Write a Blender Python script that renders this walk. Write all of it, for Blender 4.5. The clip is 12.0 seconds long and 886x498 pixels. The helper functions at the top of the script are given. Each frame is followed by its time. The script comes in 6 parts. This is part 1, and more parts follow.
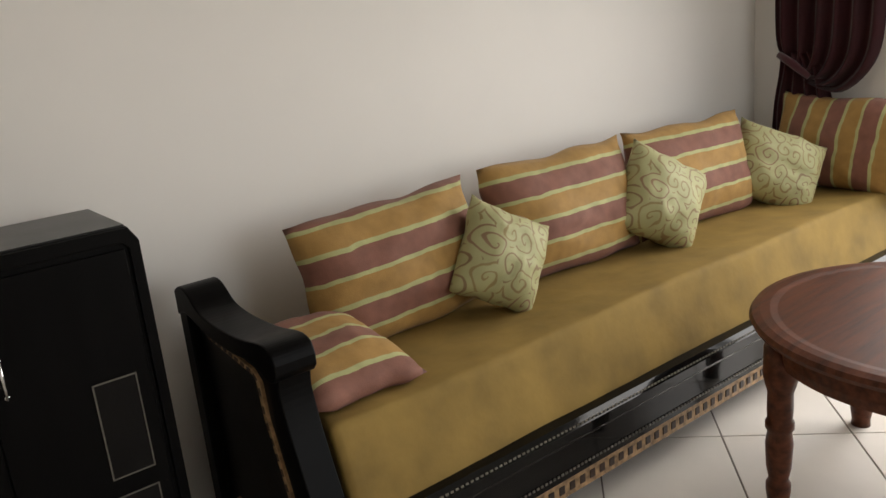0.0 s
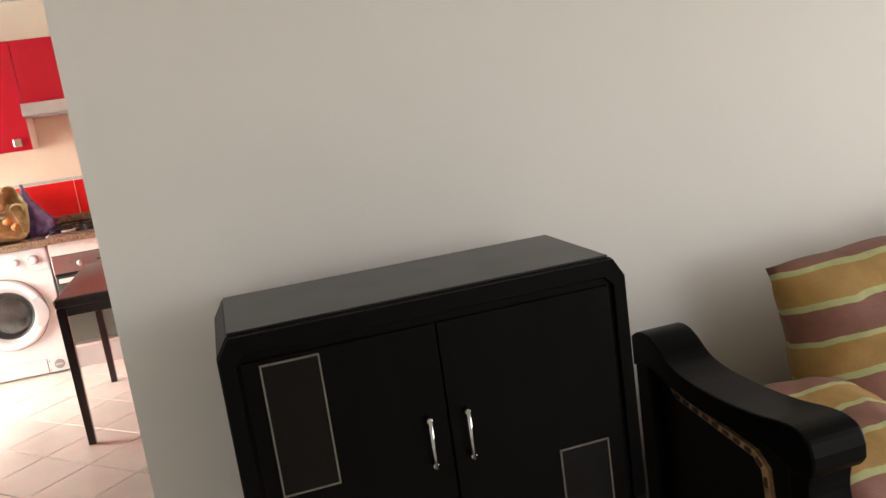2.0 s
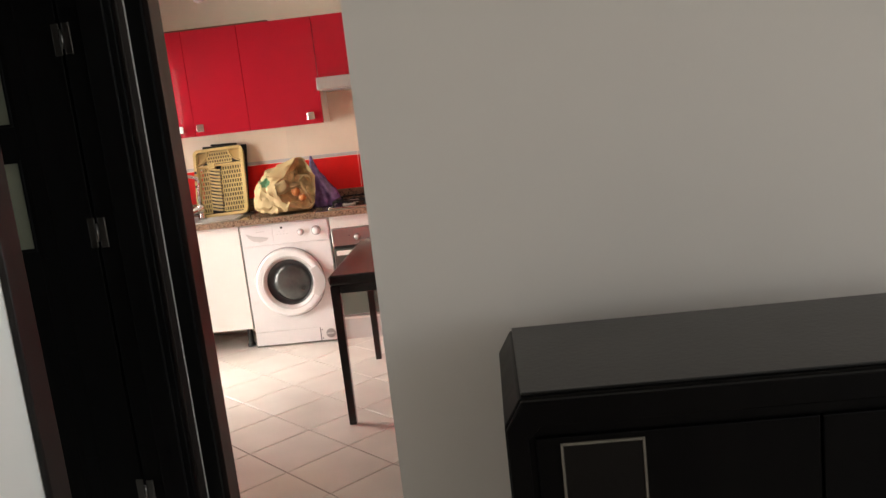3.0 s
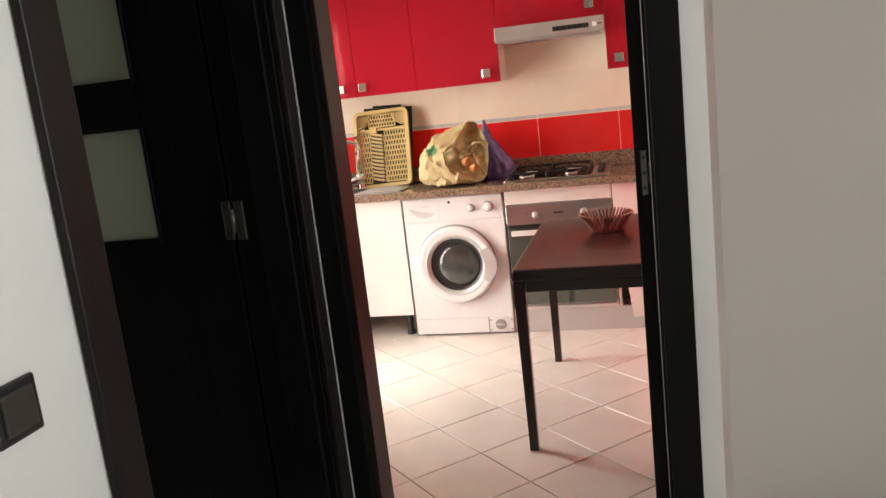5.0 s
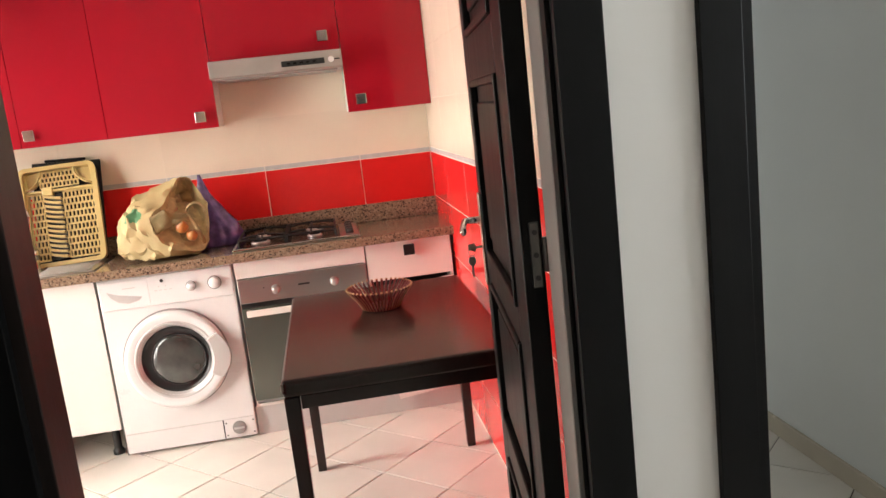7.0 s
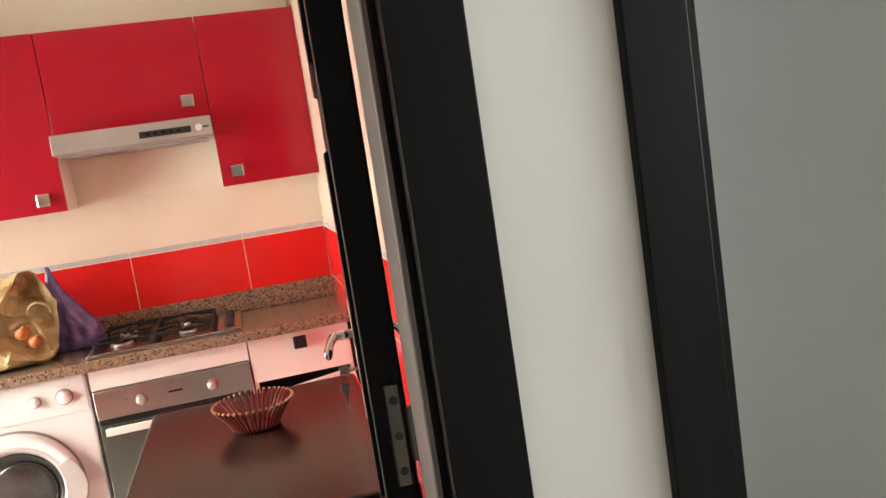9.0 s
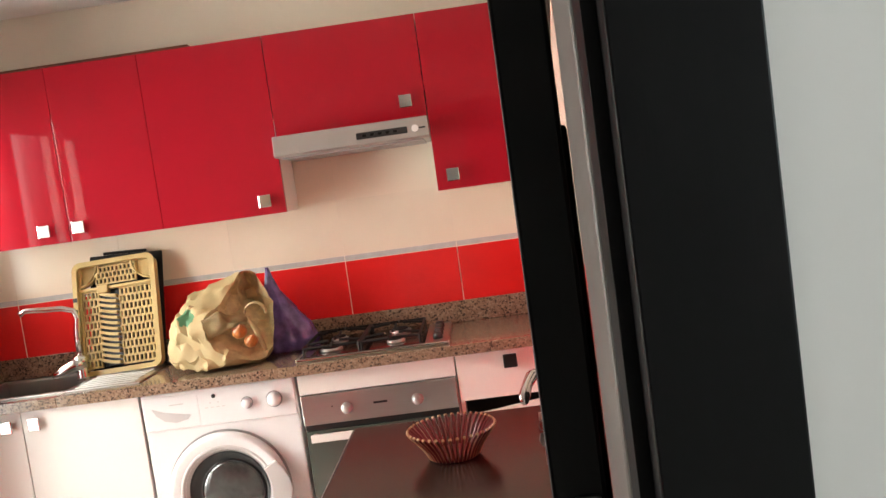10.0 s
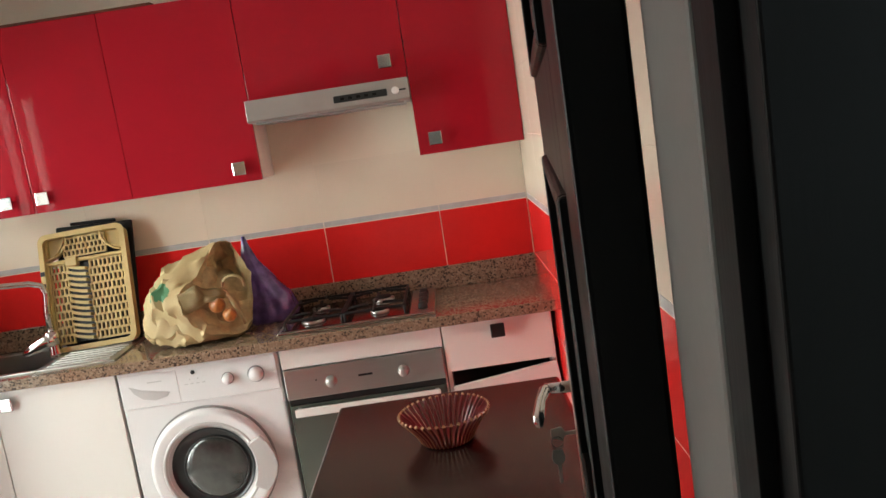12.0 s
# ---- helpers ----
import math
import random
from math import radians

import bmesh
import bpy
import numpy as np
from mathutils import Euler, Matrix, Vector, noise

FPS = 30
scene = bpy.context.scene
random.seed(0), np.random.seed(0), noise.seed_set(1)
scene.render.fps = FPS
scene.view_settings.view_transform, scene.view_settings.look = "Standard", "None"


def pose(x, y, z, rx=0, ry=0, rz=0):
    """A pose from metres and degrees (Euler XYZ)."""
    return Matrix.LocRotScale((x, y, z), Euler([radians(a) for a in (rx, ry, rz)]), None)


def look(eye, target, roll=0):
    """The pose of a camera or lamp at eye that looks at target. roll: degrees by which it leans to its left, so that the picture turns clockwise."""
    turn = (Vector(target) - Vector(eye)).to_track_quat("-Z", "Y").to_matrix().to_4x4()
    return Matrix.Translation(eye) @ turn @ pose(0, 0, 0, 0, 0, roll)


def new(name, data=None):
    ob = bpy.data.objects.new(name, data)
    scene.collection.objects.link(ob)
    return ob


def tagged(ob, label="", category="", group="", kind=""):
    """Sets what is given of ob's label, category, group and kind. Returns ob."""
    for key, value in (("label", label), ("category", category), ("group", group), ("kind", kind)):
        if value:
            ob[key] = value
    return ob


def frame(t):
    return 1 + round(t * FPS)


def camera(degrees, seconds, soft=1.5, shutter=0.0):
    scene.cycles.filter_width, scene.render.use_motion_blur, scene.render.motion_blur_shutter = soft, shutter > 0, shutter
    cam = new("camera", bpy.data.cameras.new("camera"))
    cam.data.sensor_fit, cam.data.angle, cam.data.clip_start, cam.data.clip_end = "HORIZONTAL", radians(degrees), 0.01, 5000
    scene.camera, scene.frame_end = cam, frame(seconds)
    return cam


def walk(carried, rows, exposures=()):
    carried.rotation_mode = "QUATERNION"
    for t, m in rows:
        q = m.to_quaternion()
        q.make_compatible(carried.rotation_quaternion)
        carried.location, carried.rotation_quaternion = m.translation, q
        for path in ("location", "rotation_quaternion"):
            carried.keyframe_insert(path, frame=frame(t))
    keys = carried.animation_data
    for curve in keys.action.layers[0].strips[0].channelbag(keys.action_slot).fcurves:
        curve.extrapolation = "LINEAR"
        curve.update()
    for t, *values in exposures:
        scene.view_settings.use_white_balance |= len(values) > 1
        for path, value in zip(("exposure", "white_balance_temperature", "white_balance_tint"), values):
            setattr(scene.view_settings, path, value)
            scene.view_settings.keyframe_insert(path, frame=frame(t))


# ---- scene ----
cam = camera(57.3, 12.0)
PATH = [
    (0, (0.084, -0.094, 1.518), (1.24, 1.443, 0.971), -5.5),
    (0.5, (0.126, 0.005, 1.483), (1.033, 1.711, 0.966), -6.2),
    (1, (0.106, 0.09, 1.487), (0.797, 1.899, 0.987), -6.4),
    (1.5, (0.005, 0.258, 1.491), (0.625, 2.11, 1.059), -6.7),
    (2, (-0.072, 0.462, 1.472), (0.431, 2.36, 1.09), -8.1),
    (2.5, (-0.088, 0.664, 1.479), (0.026, 2.629, 1.125), -7.6),
    (4.5, (-0.347, 1.472, 1.483), (-0.7535, 3.395, 1.123), -4.7),
    (4.6, (-0.366, 1.499, 1.48), (-0.8145, 3.412, 1.116), -4.9),
    (5, (-0.388, 1.617, 1.472), (-0.8835, 3.513, 1.081), -6.5),
    (5.5, (-0.45, 1.831, 1.487), (-0.771, 3.771, 1.126), -8.4),
    (6, (-0.517, 2.09, 1.484), (-0.692, 4.057, 1.167), -7.1),
    (6.5, (-0.627, 2.271, 1.484), (-0.635, 4.248, 1.18), -5.5),
    (7, (-0.712, 2.399, 1.475), (-0.452, 4.348, 1.114), -6.4),
    (7.1, (-0.715, 2.414, 1.475), (-0.412, 4.354, 1.096), -6.5),
    (9, (-0.507, 2.86, 1.497), (-0.048, 4.791, 1.246), -8.6),
    (9.5, (-0.472, 3.018, 1.493), (-0.076, 4.969, 1.298), -8.1),
    (10, (-0.4415, 3.152, 1.474), (-0.524, 5.145, 1.324), -7.9),
    (10.5, (-0.43, 3.226, 1.539), (-0.875, 5.172, 1.423), -8.3),
    (10.8, (-0.435, 3.244, 1.545), (-0.919, 5.182, 1.433), -8.4),
    (11, (-0.438, 3.255, 1.548), (-0.874, 5.203, 1.423), -8.4),
    (11.5, (-0.463, 3.277, 1.556), (-0.671, 5.253, 1.322), -8.2),
    (12, (-0.478, 3.259, 1.57), (-0.511, 5.235, 1.267), -8.7),
]
EXPOSURES = [(0, 0.30), (0.5, 0.90), (1.0, 0.97), (1.5, 0.92), (2.0, 0.5), (2.5, -0.2), (4.5, -0.02), (5.0, -0.03), (5.5, -0.12), (6.5, -0.14), (7.0, 0.02), (9.0, 0.24), (9.5, 0.28), (10.0, 0.04), (10.5, -0.14), (11.0, -0.16), (11.5, -0.52), (12.0, -0.5)]
EXPOSURES = [(t, e, 6650 if t < 8 else 6800 if t < 9.8 else 6350 if t < 10.2 else 6000, 10 if t < 9.6 else 6 if t < 10.2 else -4 if t < 11.2 else -1) for t, e in EXPOSURES]
walk(cam, [(t, look(eye, target, roll)) for t, eye, target, roll in PATH], EXPOSURES)

# ---- light ----
world = bpy.data.worlds.new("world")
scene.world = world
world.use_nodes = True
sky = world.node_tree.nodes.new("ShaderNodeTexSky")
sky.sky_type = "NISHITA"
sky.sun_disc = False
sky.sun_elevation = radians(50)
sky.sun_rotation = radians(-60)
world.node_tree.links.new(sky.outputs[0], world.node_tree.nodes["Background"].inputs[0])
world.node_tree.nodes["Background"].inputs[1].default_value = 0.12


def window_light(name, eye, target, width, height, watts, colour, spread=180):
    lamp = bpy.data.lights.new(name, "AREA")
    lamp.shape, lamp.size, lamp.size_y, lamp.energy, lamp.color = "RECTANGLE", width, height, watts, colour
    lamp.spread = radians(spread)
    ob = new(name, lamp)
    ob.matrix_world = look(eye, target)
    return ob


window_light("balcony_daylight", (-3.3, 5.5, 1.35), (-0.15, 5.75, 0.95), 2.2, 2.3, 226, (1.0, 0.95, 0.88), 115)
window_light("salon_daylight", (4.3, 0.55, 1.3), (2.3, 0.8, 0.1), 1.9, 2.2, 40, (1.0, 0.97, 0.93), 120)
window_light("salon_south_daylight", (2.5, -2.35, 1.5), (1.4, 2.3, 1.1), 2.4, 1.8, 22.5, (1.0, 0.965, 0.92))
window_light("bedroom_daylight", (4.05, 7.4, 1.6), (0, 7.4, 1.2), 1.4, 1.2, 50, (0.85, 0.94, 1.0))
window_light("hall_daylight", (1.85, 2.97, 1.7), (-1.0, 2.97, 1.2), 0.9, 1.2, 49, (0.87, 0.955, 1.0))


# ---- materials ----
def material(name, colour, rough=0.5, metal=0.0, vary=0.08, scale=6.0, bump=0.02, bump_scale=120.0, coat=0.0, sheen=0.0, spread=0.0, stretch=(1, 1, 1), spec=0.5, transmission=0.0):
    m = bpy.data.materials.new(name)
    m.use_nodes = True
    nt = m.node_tree
    N, L = nt.nodes, nt.links
    b = N["Principled BSDF"]
    co = N.new("ShaderNodeTexCoord")
    mp = N.new("ShaderNodeMapping")
    mp.inputs["Scale"].default_value = stretch
    L.new(co.outputs["Object"], mp.inputs["Vector"])
    n1 = N.new("ShaderNodeTexNoise")
    n1.inputs["Scale"].default_value, n1.inputs["Detail"].default_value = scale, 6
    L.new(mp.outputs[0], n1.inputs["Vector"])
    n2 = N.new("ShaderNodeTexNoise")
    n2.inputs["Scale"].default_value, n2.inputs["Detail"].default_value = bump_scale, 4
    L.new(mp.outputs[0], n2.inputs["Vector"])
    ramp = N.new("ShaderNodeValToRGB")
    ramp.color_ramp.elements[0].position, ramp.color_ramp.elements[1].position = 0.3, 0.7
    ramp.color_ramp.elements[0].color = (*[c * (1 - vary) for c in colour], 1)
    ramp.color_ramp.elements[1].color = (*[min(1, c * (1 + vary)) for c in colour], 1)
    L.new(n1.outputs[0], ramp.inputs[0])
    out = ramp.outputs[0]
    if spread:
        info = N.new("ShaderNodeObjectInfo")
        hsv = N.new("ShaderNodeHueSaturation")
        mr = N.new("ShaderNodeMapRange")
        mr.inputs["To Min"].default_value, mr.inputs["To Max"].default_value = 1 - spread, 1 + spread
        L.new(info.outputs["Random"], mr.inputs[0])
        L.new(mr.outputs[0], hsv.inputs["Value"])
        L.new(out, hsv.inputs["Color"])
        out = hsv.outputs[0]
    L.new(out, b.inputs["Base Color"])
    rr = N.new("ShaderNodeMapRange")
    rr.inputs["To Min"].default_value, rr.inputs["To Max"].default_value = rough * 0.85, min(1, rough * 1.2)
    L.new(n1.outputs[0], rr.inputs[0])
    L.new(rr.outputs[0], b.inputs["Roughness"])
    b.inputs["Metallic"].default_value = metal
    b.inputs["Specular IOR Level"].default_value = spec
    b.inputs["Coat Weight"].default_value = coat
    b.inputs["Coat Roughness"].default_value = 0.05
    b.inputs["Sheen Weight"].default_value = sheen
    b.inputs["Transmission Weight"].default_value = transmission
    if bump:
        bp = N.new("ShaderNodeBump")
        bp.inputs["Strength"].default_value, bp.inputs["Distance"].default_value = min(1, bump * 10), 0.002
        L.new(n2.outputs[0], bp.inputs["Height"])
        L.new(bp.outputs[0], b.inputs["Normal"])
    return m


def ramp_stops(ramp, stops, constant=False):
    cr = ramp.color_ramp
    cr.interpolation = "CONSTANT" if constant else "LINEAR"
    while len(cr.elements) < len(stops):
        cr.elements.new(0.5)
    for e, (p, c) in zip(cr.elements, stops):
        e.position, e.color = p, (*c, 1)


WALL = material("wall_paint", (0.79, 0.76, 0.72), 0.5, vary=0.025, scale=1.6, bump=0.005, bump_scale=60)
WALL_COOL = material("wall_paint_cool", (0.77, 0.79, 0.80), 0.5, vary=0.03, scale=1.6, bump=0.02, bump_scale=90)
BEIGE_PAINT = material("beige_paint", (0.75, 0.70, 0.60), 0.5, vary=0.03, scale=2, bump=0.02)
CEILING = material("ceiling_paint", (0.82, 0.80, 0.77), 0.7, vary=0.02, scale=2)
BLACK_WOOD = material("black_lacquered_wood", (0.0026, 0.0023, 0.0023), 0.34, vary=0.25, scale=5, bump=0.006, bump_scale=50, stretch=(6, 6, 0.5), spec=0.07)
WENGE = material("wenge_wood", (0.011, 0.0075, 0.0065), 0.42, vary=0.35, scale=6, bump=0.01, bump_scale=50, stretch=(8, 8, 0.4), spec=0.25)
# Base colour lifted above the black body to carry the wall's reflected sheen.
GREY_TOP = material("black_greyed_for_sheen", (0.013, 0.0125, 0.012), 0.32, vary=0.15, scale=9, bump=0.02)
DOOR_BLACK = material("black_door_lacquer", (0.0048, 0.0046, 0.0046), 0.42, vary=0.2, scale=5, bump=0.006, bump_scale=50, stretch=(6, 6, 0.5), spec=0.14)
BLACK_GLOSS = material("glossy_black_rail", (0.004, 0.004, 0.004), 0.07, vary=0.2, scale=6, bump=0.008, bump_scale=30, spec=0.22)
PANEL_DARK = material("dark_panel", (0.0065, 0.0055, 0.005), 0.34, vary=0.15, scale=7, spec=0.12)
INLAY = material("pale_inlay", (0.15, 0.135, 0.11), 0.4, vary=0.15, scale=30)
# Grey of the rebate seal; also colours one painted edge highlight.
SEAL_AND_GLINT = material("grey_seal_and_glint", (0.36, 0.345, 0.32), 0.45, vary=0.06, scale=14, bump=0.01)
RED_GLOSS = material("red_gloss_laminate", (0.335, 0.009, 0.020), 0.05, vary=0.03, scale=2, bump=0.0, coat=0.0, spec=0.30)
RED_TILE = material("red_glazed_tile", (0.72, 0.022, 0.022), 0.13, vary=0.06, scale=5, bump=0.004, bump_scale=20, spread=0.05)
BEIGE_TILE = material("beige_glazed_tile", (0.78, 0.67, 0.54), 0.16, vary=0.03, scale=4, bump=0.004, bump_scale=20, spread=0.02)
LINER = material("grey_liner_tile", (0.52, 0.50, 0.49), 0.25, vary=0.1, scale=18)
GROUT = material("pale_grout", (0.80, 0.70, 0.58), 0.85, vary=0.08, scale=20)
FLOOR_GROUT = material("floor_grout", (0.17, 0.14, 0.115), 0.9, vary=0.15, scale=20)
FLOOR_TILE = material("cream_floor_tile", (0.78, 0.73, 0.665), 0.17, vary=0.045, scale=4, bump=0.004, bump_scale=30, spread=0.03)
WHITE_LAM = material("white_laminate", (0.80, 0.765, 0.72), 0.25, vary=0.02, scale=3)
WHITE_PLASTIC = material("white_enamel", (0.76, 0.74, 0.735), 0.28, vary=0.02, scale=4)
SILVER_PLASTIC = material("silver_plastic", (0.58, 0.56, 0.55), 0.32, metal=0.25, vary=0.04, scale=8)
GREY_PLASTIC = material("grey_plastic", (0.30, 0.29, 0.28), 0.4, vary=0.06)
BLACK_PLASTIC = material("black_plastic", (0.015, 0.015, 0.015), 0.35, vary=0.1)
STEEL = material("brushed_steel", (0.57, 0.56, 0.54), 0.30, metal=1.0, vary=0.03, scale=12, stretch=(1, 30, 30), bump=0.004)
HOOD_STEEL = material("hood_grey_metal", (0.46, 0.44, 0.42), 0.36, metal=0.7, vary=0.05, scale=10)
CHROME = material("chrome", (0.64, 0.635, 0.62), 0.12, metal=1.0, vary=0.04, bump=0.0)
NICKEL = material("satin_nickel", (0.17, 0.16, 0.15), 0.34, metal=1.0, vary=0.08, scale=20)
PLATE = material("pale_satin_metal", (0.60, 0.56, 0.49), 0.3, metal=1.0, vary=0.08, scale=20)
IRON = material("cast_iron", (0.012, 0.011, 0.011), 0.5, vary=0.2, scale=20, spec=0.2)
RUBBER = material("black_rubber_seal", (0.018, 0.018, 0.019), 0.32, vary=0.15, scale=14, bump=0.01)
BOWL_GLASS = material("grey_porthole_glass", (0.050, 0.053, 0.050), 0.09, vary=0.7, scale=9, bump=0.0, coat=0.7)
OVEN_GLASS = material("oven_mirror_glass", (0.13, 0.15, 0.13), 0.06, metal=0.55, vary=0.05, bump=0.0)
TABLE_BROWN = material("dark_brown_leatherette", (0.019, 0.0088, 0.0075), 0.19, vary=0.04, scale=8, bump=0.02, bump_scale=200)
FROSTED = material("frosted_glass", (0.52, 0.56, 0.43), 0.5, vary=0.04, scale=4, bump=0.02, bump_scale=200, transmission=0.25)
PVC = material("white_pvc", (0.86, 0.86, 0.85), 0.3, vary=0.02)
TEAL = material("grey_green_gasket", (0.18, 0.23, 0.23), 0.5, vary=0.1)
YELLOW = material("yellow_plastic", (0.56, 0.42, 0.165), 0.38, vary=0.06, scale=10)
PURPLE = material("violet_plastic_bag", (0.13, 0.085, 0.26), 0.20, vary=0.45, scale=22, bump=0.35, bump_scale=26, coat=0.3)
ONION = material("onion_skin", (0.45, 0.16, 0.04), 0.35, vary=0.3, scale=25, stretch=(3, 3, 0.6))
BASKET = material("dark_red_lacquer", (0.15, 0.012, 0.015), 0.30, vary=0.25, scale=20)
BASKET_TIP = material("natural_cane", (0.42, 0.25, 0.13), 0.5, vary=0.2, scale=40)
ROUND_WOOD = material("reddish_brown_wood", (0.085, 0.026, 0.011), 0.42, vary=0.45, scale=5, bump=0.03, bump_scale=50, stretch=(1, 9, 9), spec=0.2)
BED_WOOD = material("varnished_red_wood", (0.085, 0.027, 0.013), 0.35, vary=0.3, scale=8, stretch=(1, 8, 8))
CURTAIN = material("dark_red_velvet", (0.055, 0.006, 0.010), 0.8, vary=0.2, scale=8, bump=0.03, bump_scale=200, sheen=0.3)
SKIRTING = material("beige_skirting_tile", (0.58, 0.51, 0.42), 0.25, vary=0.06, scale=6)
CREAM = material("cream_plastic", (0.50, 0.46, 0.39), 0.35, vary=0.05)
HOB_ENAMEL = material("dark_brown_enamel", (0.045, 0.018, 0.014), 0.10, vary=0.1, bump=0.0)
BAG_IN = material("bag_inside", (0.47, 0.355, 0.175), 0.85, vary=0.25, scale=30)
BULB = material("frosted_bulb", (0.8, 0.8, 0.78), 0.2, vary=0.01, bump=0.0)


def granite():
    m = material("brown_granite", (0.4, 0.25, 0.17), 0.14, bump=0.0, coat=0.3)
    N, L = m.node_tree.nodes, m.node_tree.links
    co = N.new("ShaderNodeTexCoord")
    v = N.new("ShaderNodeTexVoronoi")
    v.inputs["Scale"].default_value = 165
    n = N.new("ShaderNodeTexNoise")
    n.inputs["Scale"].default_value, n.inputs["Detail"].default_value = 60, 5
    L.new(co.outputs["Object"], v.inputs["Vector"])
    L.new(co.outputs["Object"], n.inputs["Vector"])
    sep = N.new("ShaderNodeSeparateColor")
    L.new(v.outputs["Color"], sep.inputs[0])
    mix = N.new("ShaderNodeMath")
    mix.operation = "MULTIPLY_ADD"
    mix.inputs[1].default_value = 0.55
    L.new(sep.outputs[0], mix.inputs[0])
    half = N.new("ShaderNodeMath")
    half.operation = "MULTIPLY"
    half.inputs[1].default_value = 0.45
    L.new(n.outputs[0], half.inputs[0])
    L.new(half.outputs[0], mix.inputs[2])
    r = N.new("ShaderNodeValToRGB")
    ramp_stops(r, [(0.0, (0.055, 0.040, 0.030)), (0.30, (0.13, 0.088, 0.06)), (0.36, (0.225, 0.15, 0.10)), (0.55, (0.27, 0.19, 0.13)), (0.70, (0.32, 0.235, 0.17))], True)
    L.new(mix.outputs[0], r.inputs[0])
    L.new(r.outputs[0], N["Principled BSDF"].inputs["Base Color"])
    return m


GRANITE = granite()


def printed_bag():
    """Beige cloth with a leafy green print on one side."""
    m = material("beige_cloth_bag", (0.42, 0.315, 0.15), 0.62, vary=0.08, scale=9, bump=0.03, bump_scale=400)
    N, L = m.node_tree.nodes, m.node_tree.links
    b = N["Principled BSDF"]
    plain = b.inputs["Base Color"].links[0].from_socket
    co = N.new("ShaderNodeTexCoord")
    far = N.new("ShaderNodeVectorMath")
    far.operation = "DISTANCE"
    far.inputs[1].default_value = (-0.075, -0.14, 0.225)
    L.new(co.outputs["Object"], far.inputs[0])
    n = N.new("ShaderNodeTexNoise")
    n.inputs["Scale"].default_value, n.inputs["Detail"].default_value = 34, 2
    L.new(co.outputs["Object"], n.inputs["Vector"])
    k = N.new("ShaderNodeMath")
    k.operation = "MULTIPLY_ADD"
    k.inputs[1].default_value = 9.0
    L.new(far.outputs["Value"], k.inputs[0])
    L.new(n.outputs[0], k.inputs[2])
    r = N.new("ShaderNodeMapRange")
    r.inputs["From Min"].default_value, r.inputs["From Max"].default_value = 0.90, 0.86
    L.new(k.outputs[0], r.inputs[0])
    mix = N.new("ShaderNodeMix")
    mix.data_type = "RGBA"
    mix.inputs[7].default_value = (0.07, 0.20, 0.09, 1)
    L.new(r.outputs[0], mix.inputs[0])
    L.new(plain, mix.inputs[6])
    L.new(mix.outputs[2], b.inputs["Base Color"])
    return m


BAG = printed_bag()


def velvet():
    m = material("gold_velvet", (0.262, 0.172, 0.050), 0.8, vary=0.22, scale=6, bump=0.18, bump_scale=19, sheen=0.0, spec=0.2)
    return m


VELVET = velvet()


def striped(name, axis, phase=0.42):
    """Woven stripes across the cushion: gold and mauve bands with pale green lines between."""
    m = material(name, (0.4, 0.2, 0.1), 0.75, bump=0.05, bump_scale=260, sheen=0.04)
    N, L = m.node_tree.nodes, m.node_tree.links
    co = N.new("ShaderNodeTexCoord")
    sep = N.new("ShaderNodeSeparateXYZ")
    L.new(co.outputs["Object"], sep.inputs[0])
    n = N.new("ShaderNodeTexNoise")
    n.inputs["Scale"].default_value = 14
    L.new(co.outputs["Object"], n.inputs["Vector"])
    wob = N.new("ShaderNodeMath")
    wob.operation = "MULTIPLY_ADD"
    wob.inputs[1].default_value = 0.012
    L.new(n.outputs[0], wob.inputs[0])
    L.new(sep.outputs[axis], wob.inputs[2])
    sc = N.new("ShaderNodeMath")
    sc.operation = "MULTIPLY_ADD"
    sc.inputs[1].default_value, sc.inputs[2].default_value = 1 / 0.165, phase
    L.new(wob.outputs[0], sc.inputs[0])
    fr = N.new("ShaderNodeMath")
    fr.operation = "FRACT"
    L.new(sc.outputs[0], fr.inputs[0])
    r = N.new("ShaderNodeValToRGB")
    gold, mauve, green = (0.36, 0.205, 0.055), (0.22, 0.092, 0.062), (0.42, 0.42, 0.19)
    ramp_stops(r, [(0.0, mauve), (0.38, green), (0.47, gold), (0.88, green), (0.96, mauve)], True)
    L.new(fr.outputs[0], r.inputs[0])
    n3 = N.new("ShaderNodeTexNoise")
    n3.inputs["Scale"].default_value, n3.inputs["Detail"].default_value = 22, 6
    L.new(co.outputs["Object"], n3.inputs["Vector"])
    mr = N.new("ShaderNodeMapRange")
    mr.inputs["To Min"].default_value, mr.inputs["To Max"].default_value = 0.65, 1.3
    L.new(n3.outputs[0], mr.inputs[0])
    hs = N.new("ShaderNodeHueSaturation")
    L.new(mr.outputs[0], hs.inputs["Value"])
    L.new(r.outputs[0], hs.inputs["Color"])
    L.new(hs.outputs[0], N["Principled BSDF"].inputs["Base Color"])
    return m


STRIPE_ACROSS = striped("striped_cloth", 2)
STRIPE_SHIFTED = striped("striped_cloth_gold_top", 2, 0.02)
STRIPE_UPRIGHT = striped("striped_cloth_upright", 0)


